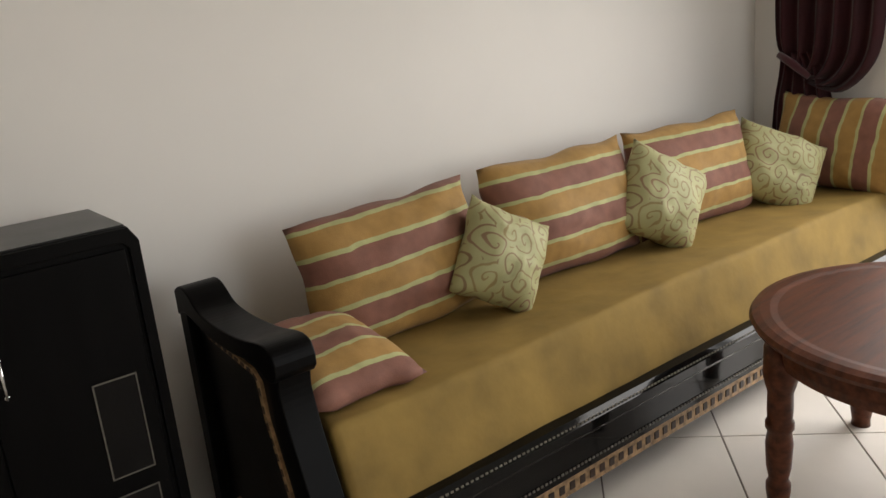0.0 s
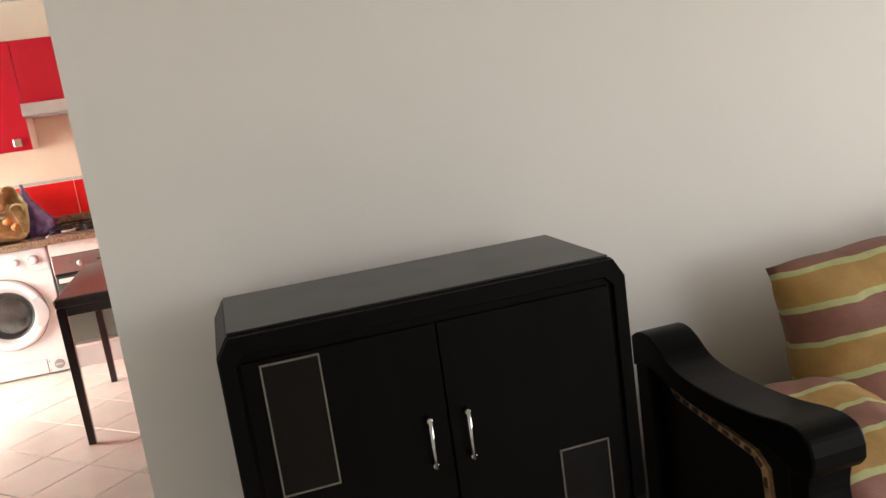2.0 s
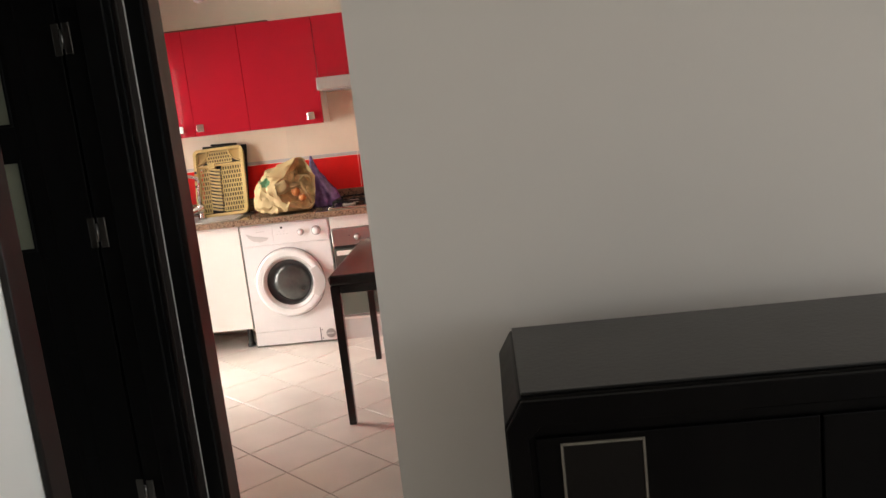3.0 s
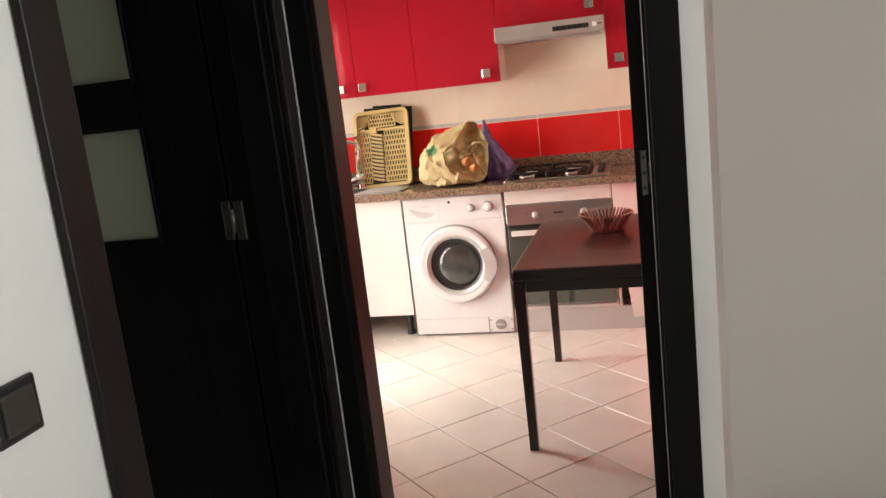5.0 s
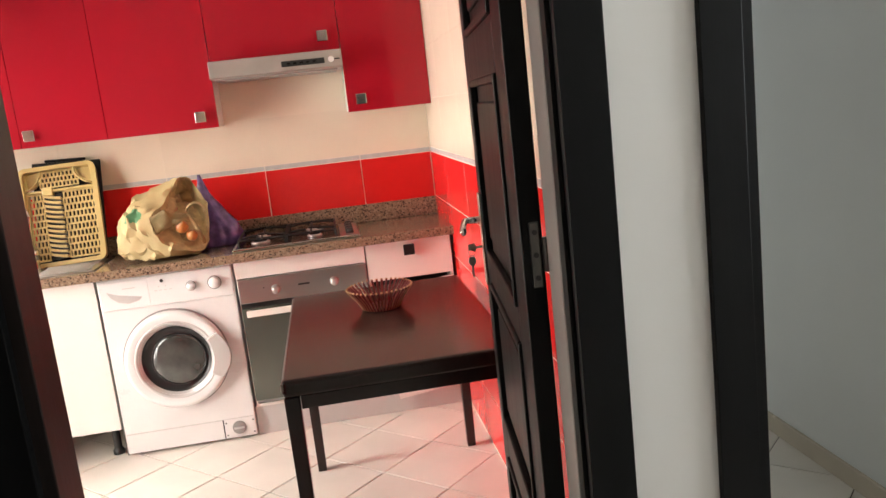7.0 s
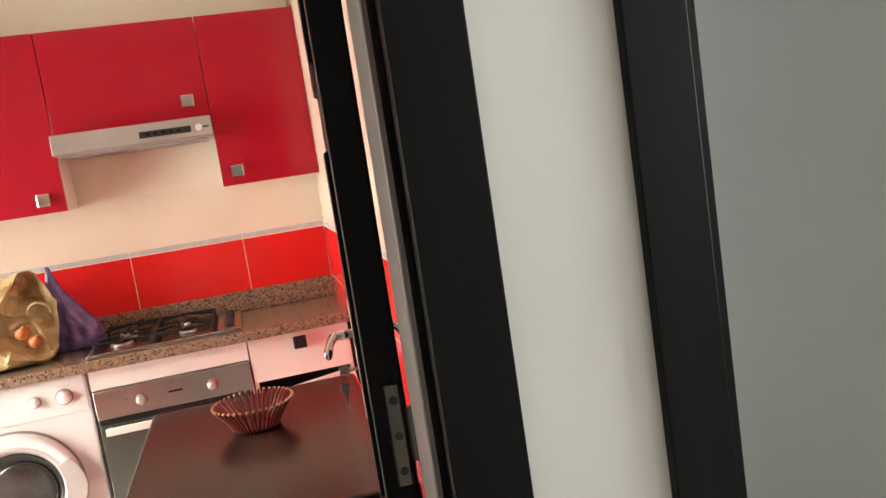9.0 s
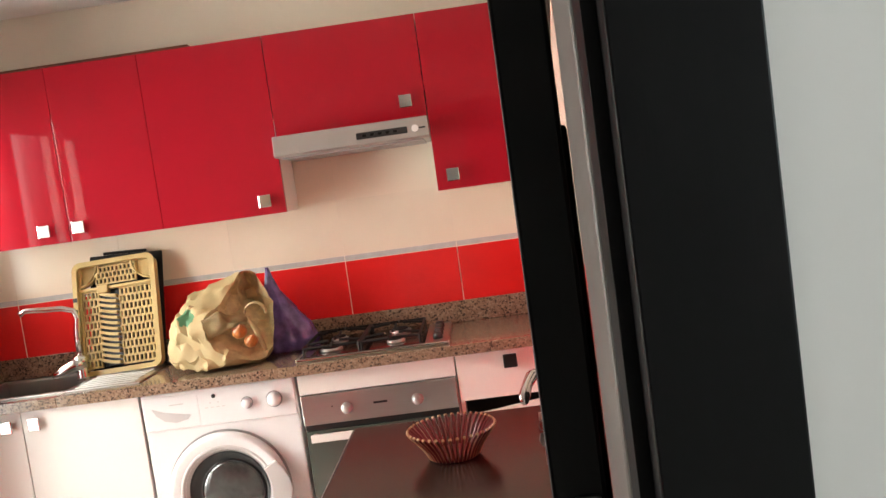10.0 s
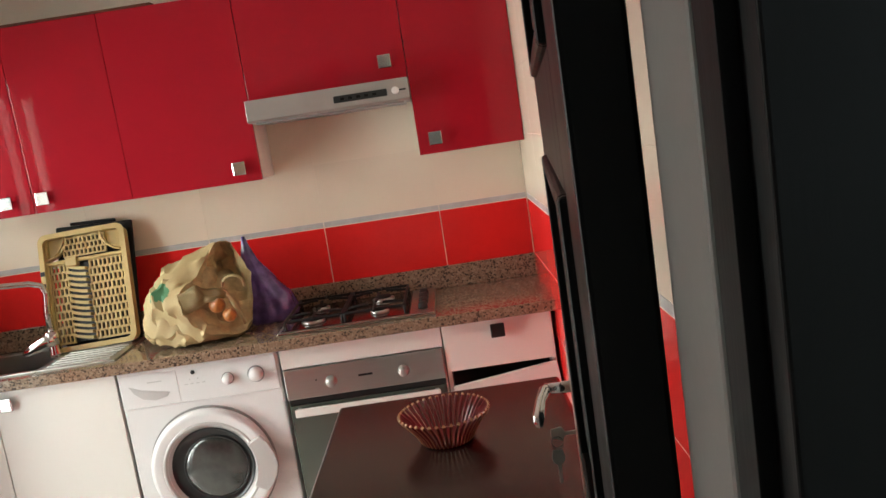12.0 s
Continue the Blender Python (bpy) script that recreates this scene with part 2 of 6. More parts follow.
def damask():
    """Pale green cloth with curled brown scrolls: a spiral round each of many scattered points."""
    m = material("green_damask", (0.3, 0.3, 0.12), 0.6, bump=0.04, bump_scale=250, sheen=0.04)
    N, L = m.node_tree.nodes, m.node_tree.links

    def calc(op, a, b=None, c=None):
        n = N.new("ShaderNodeMath")
        n.operation = op
        for i, v in enumerate((a, b, c)):
            if isinstance(v, (int, float)):
                n.inputs[i].default_value = v
            elif v is not None:
                L.new(v, n.inputs[i])
        return n.outputs[0]

    co = N.new("ShaderNodeTexCoord")
    sep = N.new("ShaderNodeSeparateXYZ")
    L.new(co.outputs["Object"], sep.inputs[0])
    sway = N.new("ShaderNodeTexNoise")
    sway.inputs["Scale"].default_value, sway.inputs["Detail"].default_value = 13, 1
    L.new(co.outputs["Object"], sway.inputs["Vector"])
    flat = N.new("ShaderNodeCombineXYZ")
    L.new(calc("MULTIPLY_ADD", sway.outputs[0], 0.055, sep.outputs[0]), flat.inputs[0])
    L.new(calc("MULTIPLY_ADD", sway.outputs[0], -0.045, sep.outputs[2]), flat.inputs[1])
    v = N.new("ShaderNodeTexVoronoi")
    v.voronoi_dimensions = "2D"
    v.inputs["Scale"].default_value = 12
    L.new(flat.outputs[0], v.inputs["Vector"])
    off = N.new("ShaderNodeVectorMath")
    off.operation = "SUBTRACT"
    L.new(flat.outputs[0], off.inputs[0])
    L.new(v.outputs["Position"], off.inputs[1])
    d = N.new("ShaderNodeSeparateXYZ")
    L.new(off.outputs[0], d.inputs[0])
    tone = N.new("ShaderNodeSeparateColor")
    L.new(v.outputs["Color"], tone.inputs[0])
    angle = calc("DIVIDE", calc("ARCTAN2", d.outputs[1], d.outputs[0]), 2 * math.pi)
    turn = calc("MULTIPLY_ADD", v.outputs["Distance"], 2.9, angle)
    wind = calc("FRACT", calc("ADD", turn, tone.outputs[0]))
    line = calc("SUBTRACT", 1.0, calc("MULTIPLY", calc("ABSOLUTE", calc("SUBTRACT", wind, 0.5)), 7.0))
    mask = N.new("ShaderNodeMapRange")
    mask.inputs["From Min"].default_value, mask.inputs["From Max"].default_value = 0.0, 0.45
    L.new(line, mask.inputs[0])
    ink = N.new("ShaderNodeValToRGB")
    ramp_stops(ink, [(0.0, (0.21, 0.12, 0.065)), (0.5, (0.27, 0.19, 0.07)), (1.0, (0.24, 0.11, 0.075))])
    L.new(tone.outputs[1], ink.inputs[0])
    mix = N.new("ShaderNodeMix")
    mix.data_type = "RGBA"
    mix.inputs[6].default_value = (0.40, 0.39, 0.19, 1)
    L.new(calc("MULTIPLY", mask.outputs[0], 0.85), mix.inputs[0])
    L.new(ink.outputs[0], mix.inputs[7])
    L.new(mix.outputs[2], N["Principled BSDF"].inputs["Base Color"])
    return m


DAMASK = damask()


def stripes_blue():
    m = material("blue_striped_sheet", (0.3, 0.4, 0.6), 0.8, sheen=0.04)
    N, L = m.node_tree.nodes, m.node_tree.links
    co = N.new("ShaderNodeTexCoord")
    sep = N.new("ShaderNodeSeparateXYZ")
    L.new(co.outputs["Object"], sep.inputs[0])
    add = N.new("ShaderNodeMath")
    L.new(sep.outputs[1], add.inputs[0])
    L.new(sep.outputs[2], add.inputs[1])
    k = N.new("ShaderNodeMath")
    k.operation = "MULTIPLY"
    k.inputs[1].default_value = 11
    L.new(add.outputs[0], k.inputs[0])
    fr = N.new("ShaderNodeMath")
    fr.operation = "FRACT"
    L.new(k.outputs[0], fr.inputs[0])
    r = N.new("ShaderNodeValToRGB")
    ramp_stops(r, [(0.0, (0.55, 0.62, 0.72)), (0.35, (0.22, 0.32, 0.52)), (0.5, (0.55, 0.62, 0.72)), (0.7, (0.30, 0.42, 0.60)), (0.78, (0.55, 0.62, 0.72))], True)
    L.new(fr.outputs[0], r.inputs[0])
    L.new(r.outputs[0], N["Principled BSDF"].inputs["Base Color"])
    return m


SHEET = stripes_blue()


def glow(name, colour, strength):
    """Open daylight seen past the windows."""
    m = bpy.data.materials.new(name)
    m.use_nodes = True
    e = m.node_tree.nodes.new("ShaderNodeEmission")
    e.inputs[0].default_value, e.inputs[1].default_value = (*colour, 1), strength
    m.node_tree.links.new(e.outputs[0], m.node_tree.nodes["Material Output"].inputs[0])
    return m


DAYLIGHT = glow("hazy_daylight", (1.0, 0.98, 0.95), 3.0)

# ---- building helpers ----
ORIGIN = {}


def thing(name, at=(0, 0, 0), label="", category="", group="", kind="", turn=None):
    """An Empty at the thing's base. With turn (degrees about z) its parts are given in its own axes."""
    ob = new(name)
    ob.empty_display_size = 0.05
    ob.matrix_world = pose(*at, 0, 0, turn or 0)
    ORIGIN[ob] = Vector((0, 0, 0)) if turn is not None else Vector(at)
    return tagged(ob, label, category, group, kind)


def part(name, bm, mat, parent=None, label="", smooth=False, kind=""):
    """Links a bmesh as one mesh under a thing or a part; its coordinates are the world's, or the thing's own where that is turned."""
    me = bpy.data.meshes.new(name)
    shift = ORIGIN.get(parent, Vector((0, 0, 0)))
    if shift.length:
        bmesh.ops.translate(bm, vec=-shift, verts=bm.verts)
    bm.normal_update()
    bm.to_mesh(me)
    bm.free()
    me.materials.append(mat)
    if smooth:
        me.shade_smooth()
    ob = new(name, me)
    if parent:
        ob.parent = parent
        ORIGIN[ob] = shift
    return tagged(ob, label, kind=kind)


def whole(name, bm, mat, at, label, category, group="", kind="", smooth=False, m=None):
    """A thing that is one mesh, with its origin at its base; with m its coordinates are its own and m is its pose."""
    me = bpy.data.meshes.new(name)
    if m is None:
        bmesh.ops.translate(bm, vec=-Vector(at), verts=bm.verts)
    bm.to_mesh(me)
    bm.free()
    me.materials.append(mat)
    if smooth:
        me.shade_smooth()
    ob = new(name, me)
    ob.matrix_world = m if m is not None else Matrix.Translation(at)
    ORIGIN[ob] = Vector((0, 0, 0)) if m is not None else Vector(at)
    return tagged(ob, label, category, group, kind)


def add_box(bm, x0, x1, y0, y1, z0, z1, bevel=0.0, segments=2):
    b = bmesh.new()
    bmesh.ops.create_cube(b, size=1)
    for v in b.verts:
        v.co = Vector(((x0 + x1) / 2 + v.co.x * (x1 - x0), (y0 + y1) / 2 + v.co.y * (y1 - y0), (z0 + z1) / 2 + v.co.z * (z1 - z0)))
    if bevel:
        bmesh.ops.bevel(b, geom=b.edges[:], offset=bevel, segments=segments, profile=0.5, affect="EDGES")
    me = bpy.data.meshes.new("tmp")
    b.to_mesh(me)
    b.free()
    bm.from_mesh(me)
    bpy.data.meshes.remove(me)
    return bm


def box(x0, x1, y0, y1, z0, z1, bevel=0.0, segments=2):
    return add_box(bmesh.new(), x0, x1, y0, y1, z0, z1, bevel, segments)


def lathe(profile, at, axis="z", steps=28, squash=1.0, cap=True):
    """Turned shape from (radius, along) pairs."""
    bm = bmesh.new()
    rings = []
    for r, h in profile:
        ring = []
        for i in range(steps):
            a = 2 * math.pi * i / steps
            c, s = r * math.cos(a), r * math.sin(a) * squash
            p = {"z": (c, s, h), "y": (c, h, s), "x": (h, c, s)}[axis]
            ring.append(bm.verts.new(Vector(at) + Vector(p)))
        rings.append(ring)
    for a, b in zip(rings, rings[1:]):
        for i in range(steps):
            bm.faces.new((a[i], a[(i + 1) % steps], b[(i + 1) % steps], b[i]))
    for ring in (rings[0], rings[-1]) if cap else ():
        if (ring[0].co - ring[steps // 2].co).length > 1e-4:
            bm.faces.new(ring)
    bmesh.ops.recalc_face_normals(bm, faces=bm.faces)
    return bm


def tube(points, radius, steps=8):
    """A round bar along points."""
    bm = bmesh.new()
    pts = [Vector(p) for p in points]
    rings = []
    for i, p in enumerate(pts):
        d = (pts[min(i + 1, len(pts) - 1)] - pts[max(i - 1, 0)]).normalized()
        up = Vector((0, 0, 1)) if abs(d.z) < 0.9 else Vector((1, 0, 0))
        u = d.cross(up).normalized()
        w = d.cross(u)
        r = radius[i] if isinstance(radius, (list, tuple)) else radius
        rings.append([bm.verts.new(p + r * (math.cos(2 * math.pi * k / steps) * u + math.sin(2 * math.pi * k / steps) * w)) for k in range(steps)])
    for a, b in zip(rings, rings[1:]):
        for k in range(steps):
            bm.faces.new((a[k], a[(k + 1) % steps], b[(k + 1) % steps], b[k]))
    bm.faces.new(rings[0])
    bm.faces.new(rings[-1])
    bmesh.ops.recalc_face_normals(bm, faces=bm.faces)
    return bm


def merge(*bms):
    out = bmesh.new()
    for b in bms:
        me = bpy.data.meshes.new("tmp")
        b.to_mesh(me)
        b.free()
        out.from_mesh(me)
        bpy.data.meshes.remove(me)
    return out


def extrude_outline(points, plane, d0, d1, bevel=0.0):
    """A plate from an outline of 2D points; plane names the axis across it."""
    bm = bmesh.new()

    def at(p, d):
        return {"x": (d, p[0], p[1]), "y": (p[0], d, p[1]), "z": (p[0], p[1], d)}[plane]

    a = [bm.verts.new(at(p, d0)) for p in points]
    b = [bm.verts.new(at(p, d1)) for p in points]
    bm.faces.new(a)
    bm.faces.new(b[::-1])
    n = len(points)
    for i in range(n):
        bm.faces.new((a[i], b[i], b[(i + 1) % n], a[(i + 1) % n]))
    bmesh.ops.recalc_face_normals(bm, faces=bm.faces)
    if bevel:
        bmesh.ops.bevel(bm, geom=[e for e in bm.edges if e.calc_face_angle(0) > 0.5], offset=bevel, segments=2, profile=0.5, affect="EDGES")
    return bm


def frame_bars(x0, x1, z0, z1, w, y0, y1, bevel=0.002):
    """A rectangular frame of four bars, flat across y."""
    bm = bmesh.new()
    add_box(bm, x0, x0 + w, y0, y1, z0, z1, bevel)
    add_box(bm, x1 - w, x1, y0, y1, z0, z1, bevel)
    add_box(bm, x0 + w, x1 - w, y0, y1, z0, z0 + w, bevel)
    add_box(bm, x0 + w, x1 - w, y0, y1, z1 - w, z1, bevel)
    return bm


def turned(bm, m):
    bmesh.ops.transform(bm, matrix=m, verts=bm.verts)
    return bm


def wall(name, x0, x1, y0, y1, z0, z1, mat, label, holes=(), along="x"):
    """A thick wall; holes are (a0, a1, z0, z1) along it."""
    bm = bmesh.new()
    cuts = sorted({x0, x1} if along == "x" else {y0, y1})
    spans = sorted(holes)
    a0, a1 = cuts
    edges = [a0] + [v for h in spans for v in h[:2]] + [a1]

    def put(p, q, low, high):
        if q - p > 1e-4 and high - low > 1e-4:
            if along == "x":
                add_box(bm, p, q, y0, y1, low, high)
            else:
                add_box(bm, x0, x1, p, q, low, high)

    for i in range(0, len(edges), 2):
        put(edges[i], edges[i + 1], z0, z1)
    for h in spans:
        put(h[0], h[1], z0, h[2])
        put(h[0], h[1], h[3], z1)
    bmesh.ops.remove_doubles(bm, verts=bm.verts, dist=1e-4)
    return whole(name, bm, mat, (0, 0, 0), label, "wall", kind="structure")


# ---- structure ----
TOP, KTOP = 2.62, 2.44
wall("wall_salon", -0.332, 4.0, 2.288, 2.372, 0, TOP, WALL, "smooth off-white painted salon wall behind the banquette")
wall("wall_corridor", -1.40, 4.15, 3.55, 3.645, 0, TOP, WALL, "off-white painted corridor wall with two door openings", [(-1.18, -0.360, 0, 2.06), (-0.088, 0.78, 0, 2.06)])
wall("wall_west", -1.40, -1.23, -2.0, 3.55, 0, TOP, WALL, "off-white painted wall with a black rocker switch", [(2.70, 3.47, 0, 2.06)], along="y")
wall("wall_east", 4.0, 4.15, -2.0, 3.55, 0, TOP, WALL, "off-white painted salon end wall with a window", [(-0.40, 1.50, 0.05, 2.3)], along="y")
wall("wall_south", -1.40, 4.15, -2.15, -2.0, 0, TOP, WALL, "plain off-white wall closing the salon", [(1.2, 3.8, 0.55, 2.45)])
wall("wall_corridor_end", 1.60, 1.75, 2.372, 3.55, 0, TOP, WALL, "plain off-white wall at the corridor end", [(2.55, 3.35, 1.1, 2.25)], along="y")
wall("wall_side_room_west", -2.75, -2.60, 1.6, 3.645, 0, TOP, WALL, "plain off-white wall of the dark side room")
wall("wall_side_room_south", -2.60, -1.40, 1.6, 1.75, 0, TOP, WALL, "plain off-white wall of the dark side room")
wall("wall_side_room_north", -2.60, -1.40, 3.55, 3.645, 0, TOP, WALL, "plain off-white wall behind the open glazed door")
wall("wall_kitchen_back", -2.755, -0.04, 6.63, 6.78, 0, KTOP, BEIGE_PAINT, "beige painted kitchen wall above the tiles")
wall("wall_kitchen_east", -0.15, -0.04, 3.645, 6.63, 0, KTOP, BEIGE_PAINT, "kitchen side wall behind glazed tiles")
wall("wall_kitchen_west", -2.755, -2.605, 3.645, 6.63, 0, KTOP, BEIGE_PAINT, "beige kitchen wall with window and balcony door", [(5.00, 5.80, 0.02, 2.13), (5.86, 6.49, 1.15, 2.13)], along="y")
wall("wall_bedroom_hall", 0.95, 1.10, 3.645, 5.54, 0, TOP, WALL_COOL, "pale painted wall beside the bedroom entrance")
wall("wall_bedroom_back", -0.19, 4.15, 8.90, 9.05, 0, TOP, WALL_COOL, "pale cool painted bedroom wall behind the bed")
wall("wall_bedroom_west", -0.19, -0.04, 6.78, 8.90, 0, TOP, WALL_COOL, "pale painted bedroom wall")
wall("wall_bedroom_south", 1.10, 4.0, 5.39, 5.54, 0, TOP, WALL_COOL, "pale painted bedroom wall")
wall("wall_bedroom_east", 4.0, 4.15, 3.645, 8.90, 0, TOP, WALL_COOL, "pale painted bedroom wall with a window", [(6.7, 8.1, 1.0, 2.2)], along="y")
whole("ceiling_salon", box(-2.75, 4.15, -2.15, 3.645, TOP, TOP + 0.1), CEILING, (0, 0, TOP), "flat white painted ceiling", "ceiling", kind="structure")
whole("ceiling_kitchen", box(-2.755, -0.04, 3.645, 6.78, KTOP, KTOP + 0.1), CEILING, (0, 0, KTOP), "flat white painted kitchen ceiling", "ceiling", kind="structure")
whole("ceiling_bedroom", box(-0.04, 4.15, 3.645, 9.05, TOP, TOP + 0.1), CEILING, (0, 0, TOP), "flat white painted bedroom ceiling", "ceiling", kind="structure")
whole("backdrop", box(-4.62, -4.60, 2.0, 14.0, -2.0, 6.0), DAYLIGHT, (-4.6, 8.0, -2.0), "bright hazy daylight beyond the balcony", "sky", kind="structure")
floor = whole("floor", merge(box(-1.40, 4.15, -2.15, 9.05, -0.12, -0.004), box(-2.755, -1.40, 1.60, 6.78, -0.12, -0.004)), FLOOR_GROUT, (0, 0, 0), "cream ceramic floor tiles laid diagonally with dark joints", "floor", kind="structure")


# ---- doors ----
def kitchen_door():
    d = thing("door_1", (-0.78, 3.54, 0), "open black panelled wooden kitchen door in a black frame", "door", kind="structure")
    for x0, x1 in ((-1.229, -1.165), (-0.370, -0.298)):
        part("casing", box(x0, x1, 3.53, 3.55, 0, 2.11, 0.0015), DOOR_BLACK, d)
    part("casing", box(-1.165, -0.370, 3.53, 3.55, 2.04, 2.11, 0.004), DOOR_BLACK, d)
    part("jamb", box(-1.18, -1.146, 3.551, 3.648, 0, 2.04, 0.002), WENGE, d)
    part("jamb", box(-0.377, -0.360, 3.5505, 3.574, 0, 2.04, 0.0004), DOOR_BLACK, d)
    part("jamb", box(-0.368, -0.360, 3.574, 3.645, 0, 2.04, 0.001), DOOR_BLACK, d)
    part("head_jamb", box(-1.146, -0.368, 3.551, 3.645, 2.02, 2.055, 0.002), DOOR_BLACK, d)
    part("seal_or_glint", box(-0.3785, -0.3682, 3.575, 3.644, 0, 2.02, 0.003), SEAL_AND_GLINT, d, "pale grey rebate strip")
    # Not a seal: a pale strip painting the highlight along the casing corner.
    part("seal_or_glint", box(-1.2118, -1.2075, 3.506, 3.513, 0, 2.05, 0.002), SEAL_AND_GLINT, d, "pale strip drawn as the highlight on the casing edge")
    for x0, x1 in ((-1.24, -1.165),):
        part("casing", box(x0, x1, 3.6455, 3.66, 0, 2.11, 0.004), DOOR_BLACK, d)
    leaf_thing = thing("door_leaf", (-0.397, 3.665, 0), "open black panelled door leaf with lever handle and hanging keys", "door", kind="structure", turn=-6.1)
    W, H, T = 0.785, 2.005, 0.0178
    stiles = bmesh.new()
    add_box(stiles, -T, T, 0, 0.13, 0.012, H, 0.003)
    add_box(stiles, -T, T, W - 0.13, W, 0.012, H, 0.003)
    rails = [(0.012, 0.14), (0.56, 0.66), (1.02, 1.09), (1.51, 1.61), (1.90, H)]
    for z0, z1 in rails:
        add_box(stiles, -T, T, 0.13, W - 0.13, z0, z1, 0.002)
    leaf = part("leaf", stiles, DOOR_BLACK, leaf_thing)
    for (a, z0), (z1, b) in zip(rails, rails[1:]):
        part("panel", box(-0.007, 0.007, 0.13, W - 0.13, z0, z1, 0.001), DOOR_BLACK, leaf_thing)
        bead = bmesh.new()
        for s in (-1, 1):
            x0, x1 = sorted((s * 0.007, s * 0.024))
            y0, y1 = 0.13, W - 0.13
            add_box(bead, x0, x1, y0, y0 + 0.016, z0, z1, 0.004)
            add_box(bead, x0, x1, y1 - 0.016, y1, z0, z1, 0.004)
            add_box(bead, x0, x1, y0 + 0.016, y1 - 0.016, z0, z0 + 0.016, 0.004)
            add_box(bead, x0, x1, y0 + 0.016, y1 - 0.016, z1 - 0.016, z1, 0.004)
            add_box(bead, *sorted((s * 0.007, s * 0.015)), y0 + 0.06, y1 - 0.06, z0 + 0.05, z1 - 0.05, 0.004)
        part("moulding", bead, DOOR_BLACK, leaf_thing)
    for zc in (0.25, 1.21, 1.80):
        hinge = part("hinge", box(-0.004, 0.014, -0.0035, 0.0, zc - 0.055, zc + 0.055, 0.003), NICKEL, leaf_thing, "satin metal hinge with screws")
        part("knuckle", lathe([(0.006, zc - 0.028), (0.006, zc + 0.028)], (0.021, -0.003, 0), steps=14), NICKEL, hinge, smooth=True)
        for k in (-0.038, 0.0, 0.038):
            part("screw", lathe([(0.0045, -0.005), (0.0045, -0.0034)], (0.005, 0, zc + k), axis="y", steps=10), BLACK_PLASTIC, hinge)
    # lever, plate and keys on both faces
    for s in (-1, 1):
        plate = part("handle_plate", box(*sorted((s * 0.0195, s * 0.025)), W - 0.075, W - 0.034, 1.00, 1.235, 0.003), PLATE, leaf_thing, "pale satin metal handle plate")
        part("spindle", lathe([(0.009, s * 0.02), (0.008, s * 0.062)], (0, W - 0.054, 1.168), axis="x", steps=14), CHROME, plate, smooth=True)
        part("lever", tube([(s * 0.056, W - 0.052, 1.168), (s * 0.064, W - 0.062, 1.167), (s * 0.070, W - 0.09, 1.162), (s * 0.074, W - 0.125, 1.155), (s * 0.074, W - 0.145, 1.151)], [0.008, 0.0095, 0.008, 0.009, 0.006], 10), CHROME, plate, smooth=True)
    keys = thing("keys", (-0.402 + 0.032, 3.665 + 0.73, 1.05), "small brass keys hanging from the door lock", "keys")
    kx, ky, dz = -0.331, 4.393, -0.012
    part("key_bow", extrude_outline([(kx - 0.050, 1.106 + dz), (kx - 0.034, 1.099 + dz), (kx - 0.030, 1.107 + dz), (kx - 0.008, 1.107 + dz), (kx - 0.008, 1.113 + dz), (kx - 0.030, 1.113 + dz), (kx - 0.034, 1.121 + dz), (kx - 0.050, 1.119 + dz)], "y", ky, ky + 0.003, 0.0008), CREAM, keys)
    part("key_ring", tube([(kx - 0.043 + 0.009 * math.cos(a), ky - 0.002, 1.099 + dz + 0.009 * math.sin(a)) for a in [i * 0.63 for i in range(11)]], 0.001, 6), NICKEL, keys)
    part("key_blade", extrude_outline([(kx - 0.051, 1.088 + dz), (kx - 0.037, 1.088 + dz), (kx - 0.034, 1.076 + dz), (kx - 0.037, 1.068 + dz), (kx - 0.0415, 1.065 + dz), (kx - 0.0415, 1.036 + dz), (kx - 0.0465, 1.036 + dz), (kx - 0.0465, 1.065 + dz), (kx - 0.051, 1.068 + dz), (kx - 0.054, 1.076 + dz)], "y", ky - 0.004, ky - 0.001, 0.0008), GREY_PLASTIC, keys)


kitchen_door()


def bedroom_door():
    d = thing("door_2", (0.36, 3.54, 0), "black wooden door frame of the bedroom passage", "door", kind="structure")
    part("casing", box(-0.153, -0.087, 3.535, 3.55, 0, 2.12, 0.0015), DOOR_BLACK, d)
    part("casing", box(0.782, 0.872, 3.535, 3.55, 0, 2.12, 0.005), DOOR_BLACK, d)
    part("casing", box(-0.087, 0.782, 3.535, 3.55, 2.03, 2.12, 0.005), DOOR_BLACK, d)
    part("jamb", box(-0.088, -0.076, 3.5502, 3.60, 0, 2.03), DOOR_BLACK, d)
    part("jamb", box(-0.088, -0.042, 3.60, 3.645, 0, 2.03), DOOR_BLACK, d)
    part("stop", box(-0.095, -0.010, 3.6452, 3.665, 0, 2.03), DOOR_BLACK, d)
    part("jamb", box(0.76, 0.78, 3.551, 3.645, 0, 2.03, 0.002), DOOR_BLACK, d)
    part("head_jamb", box(-0.087, 0.76, 3.551, 3.645, 2.0305, 2.055, 0.002), DOOR_BLACK, d)


bedroom_door()


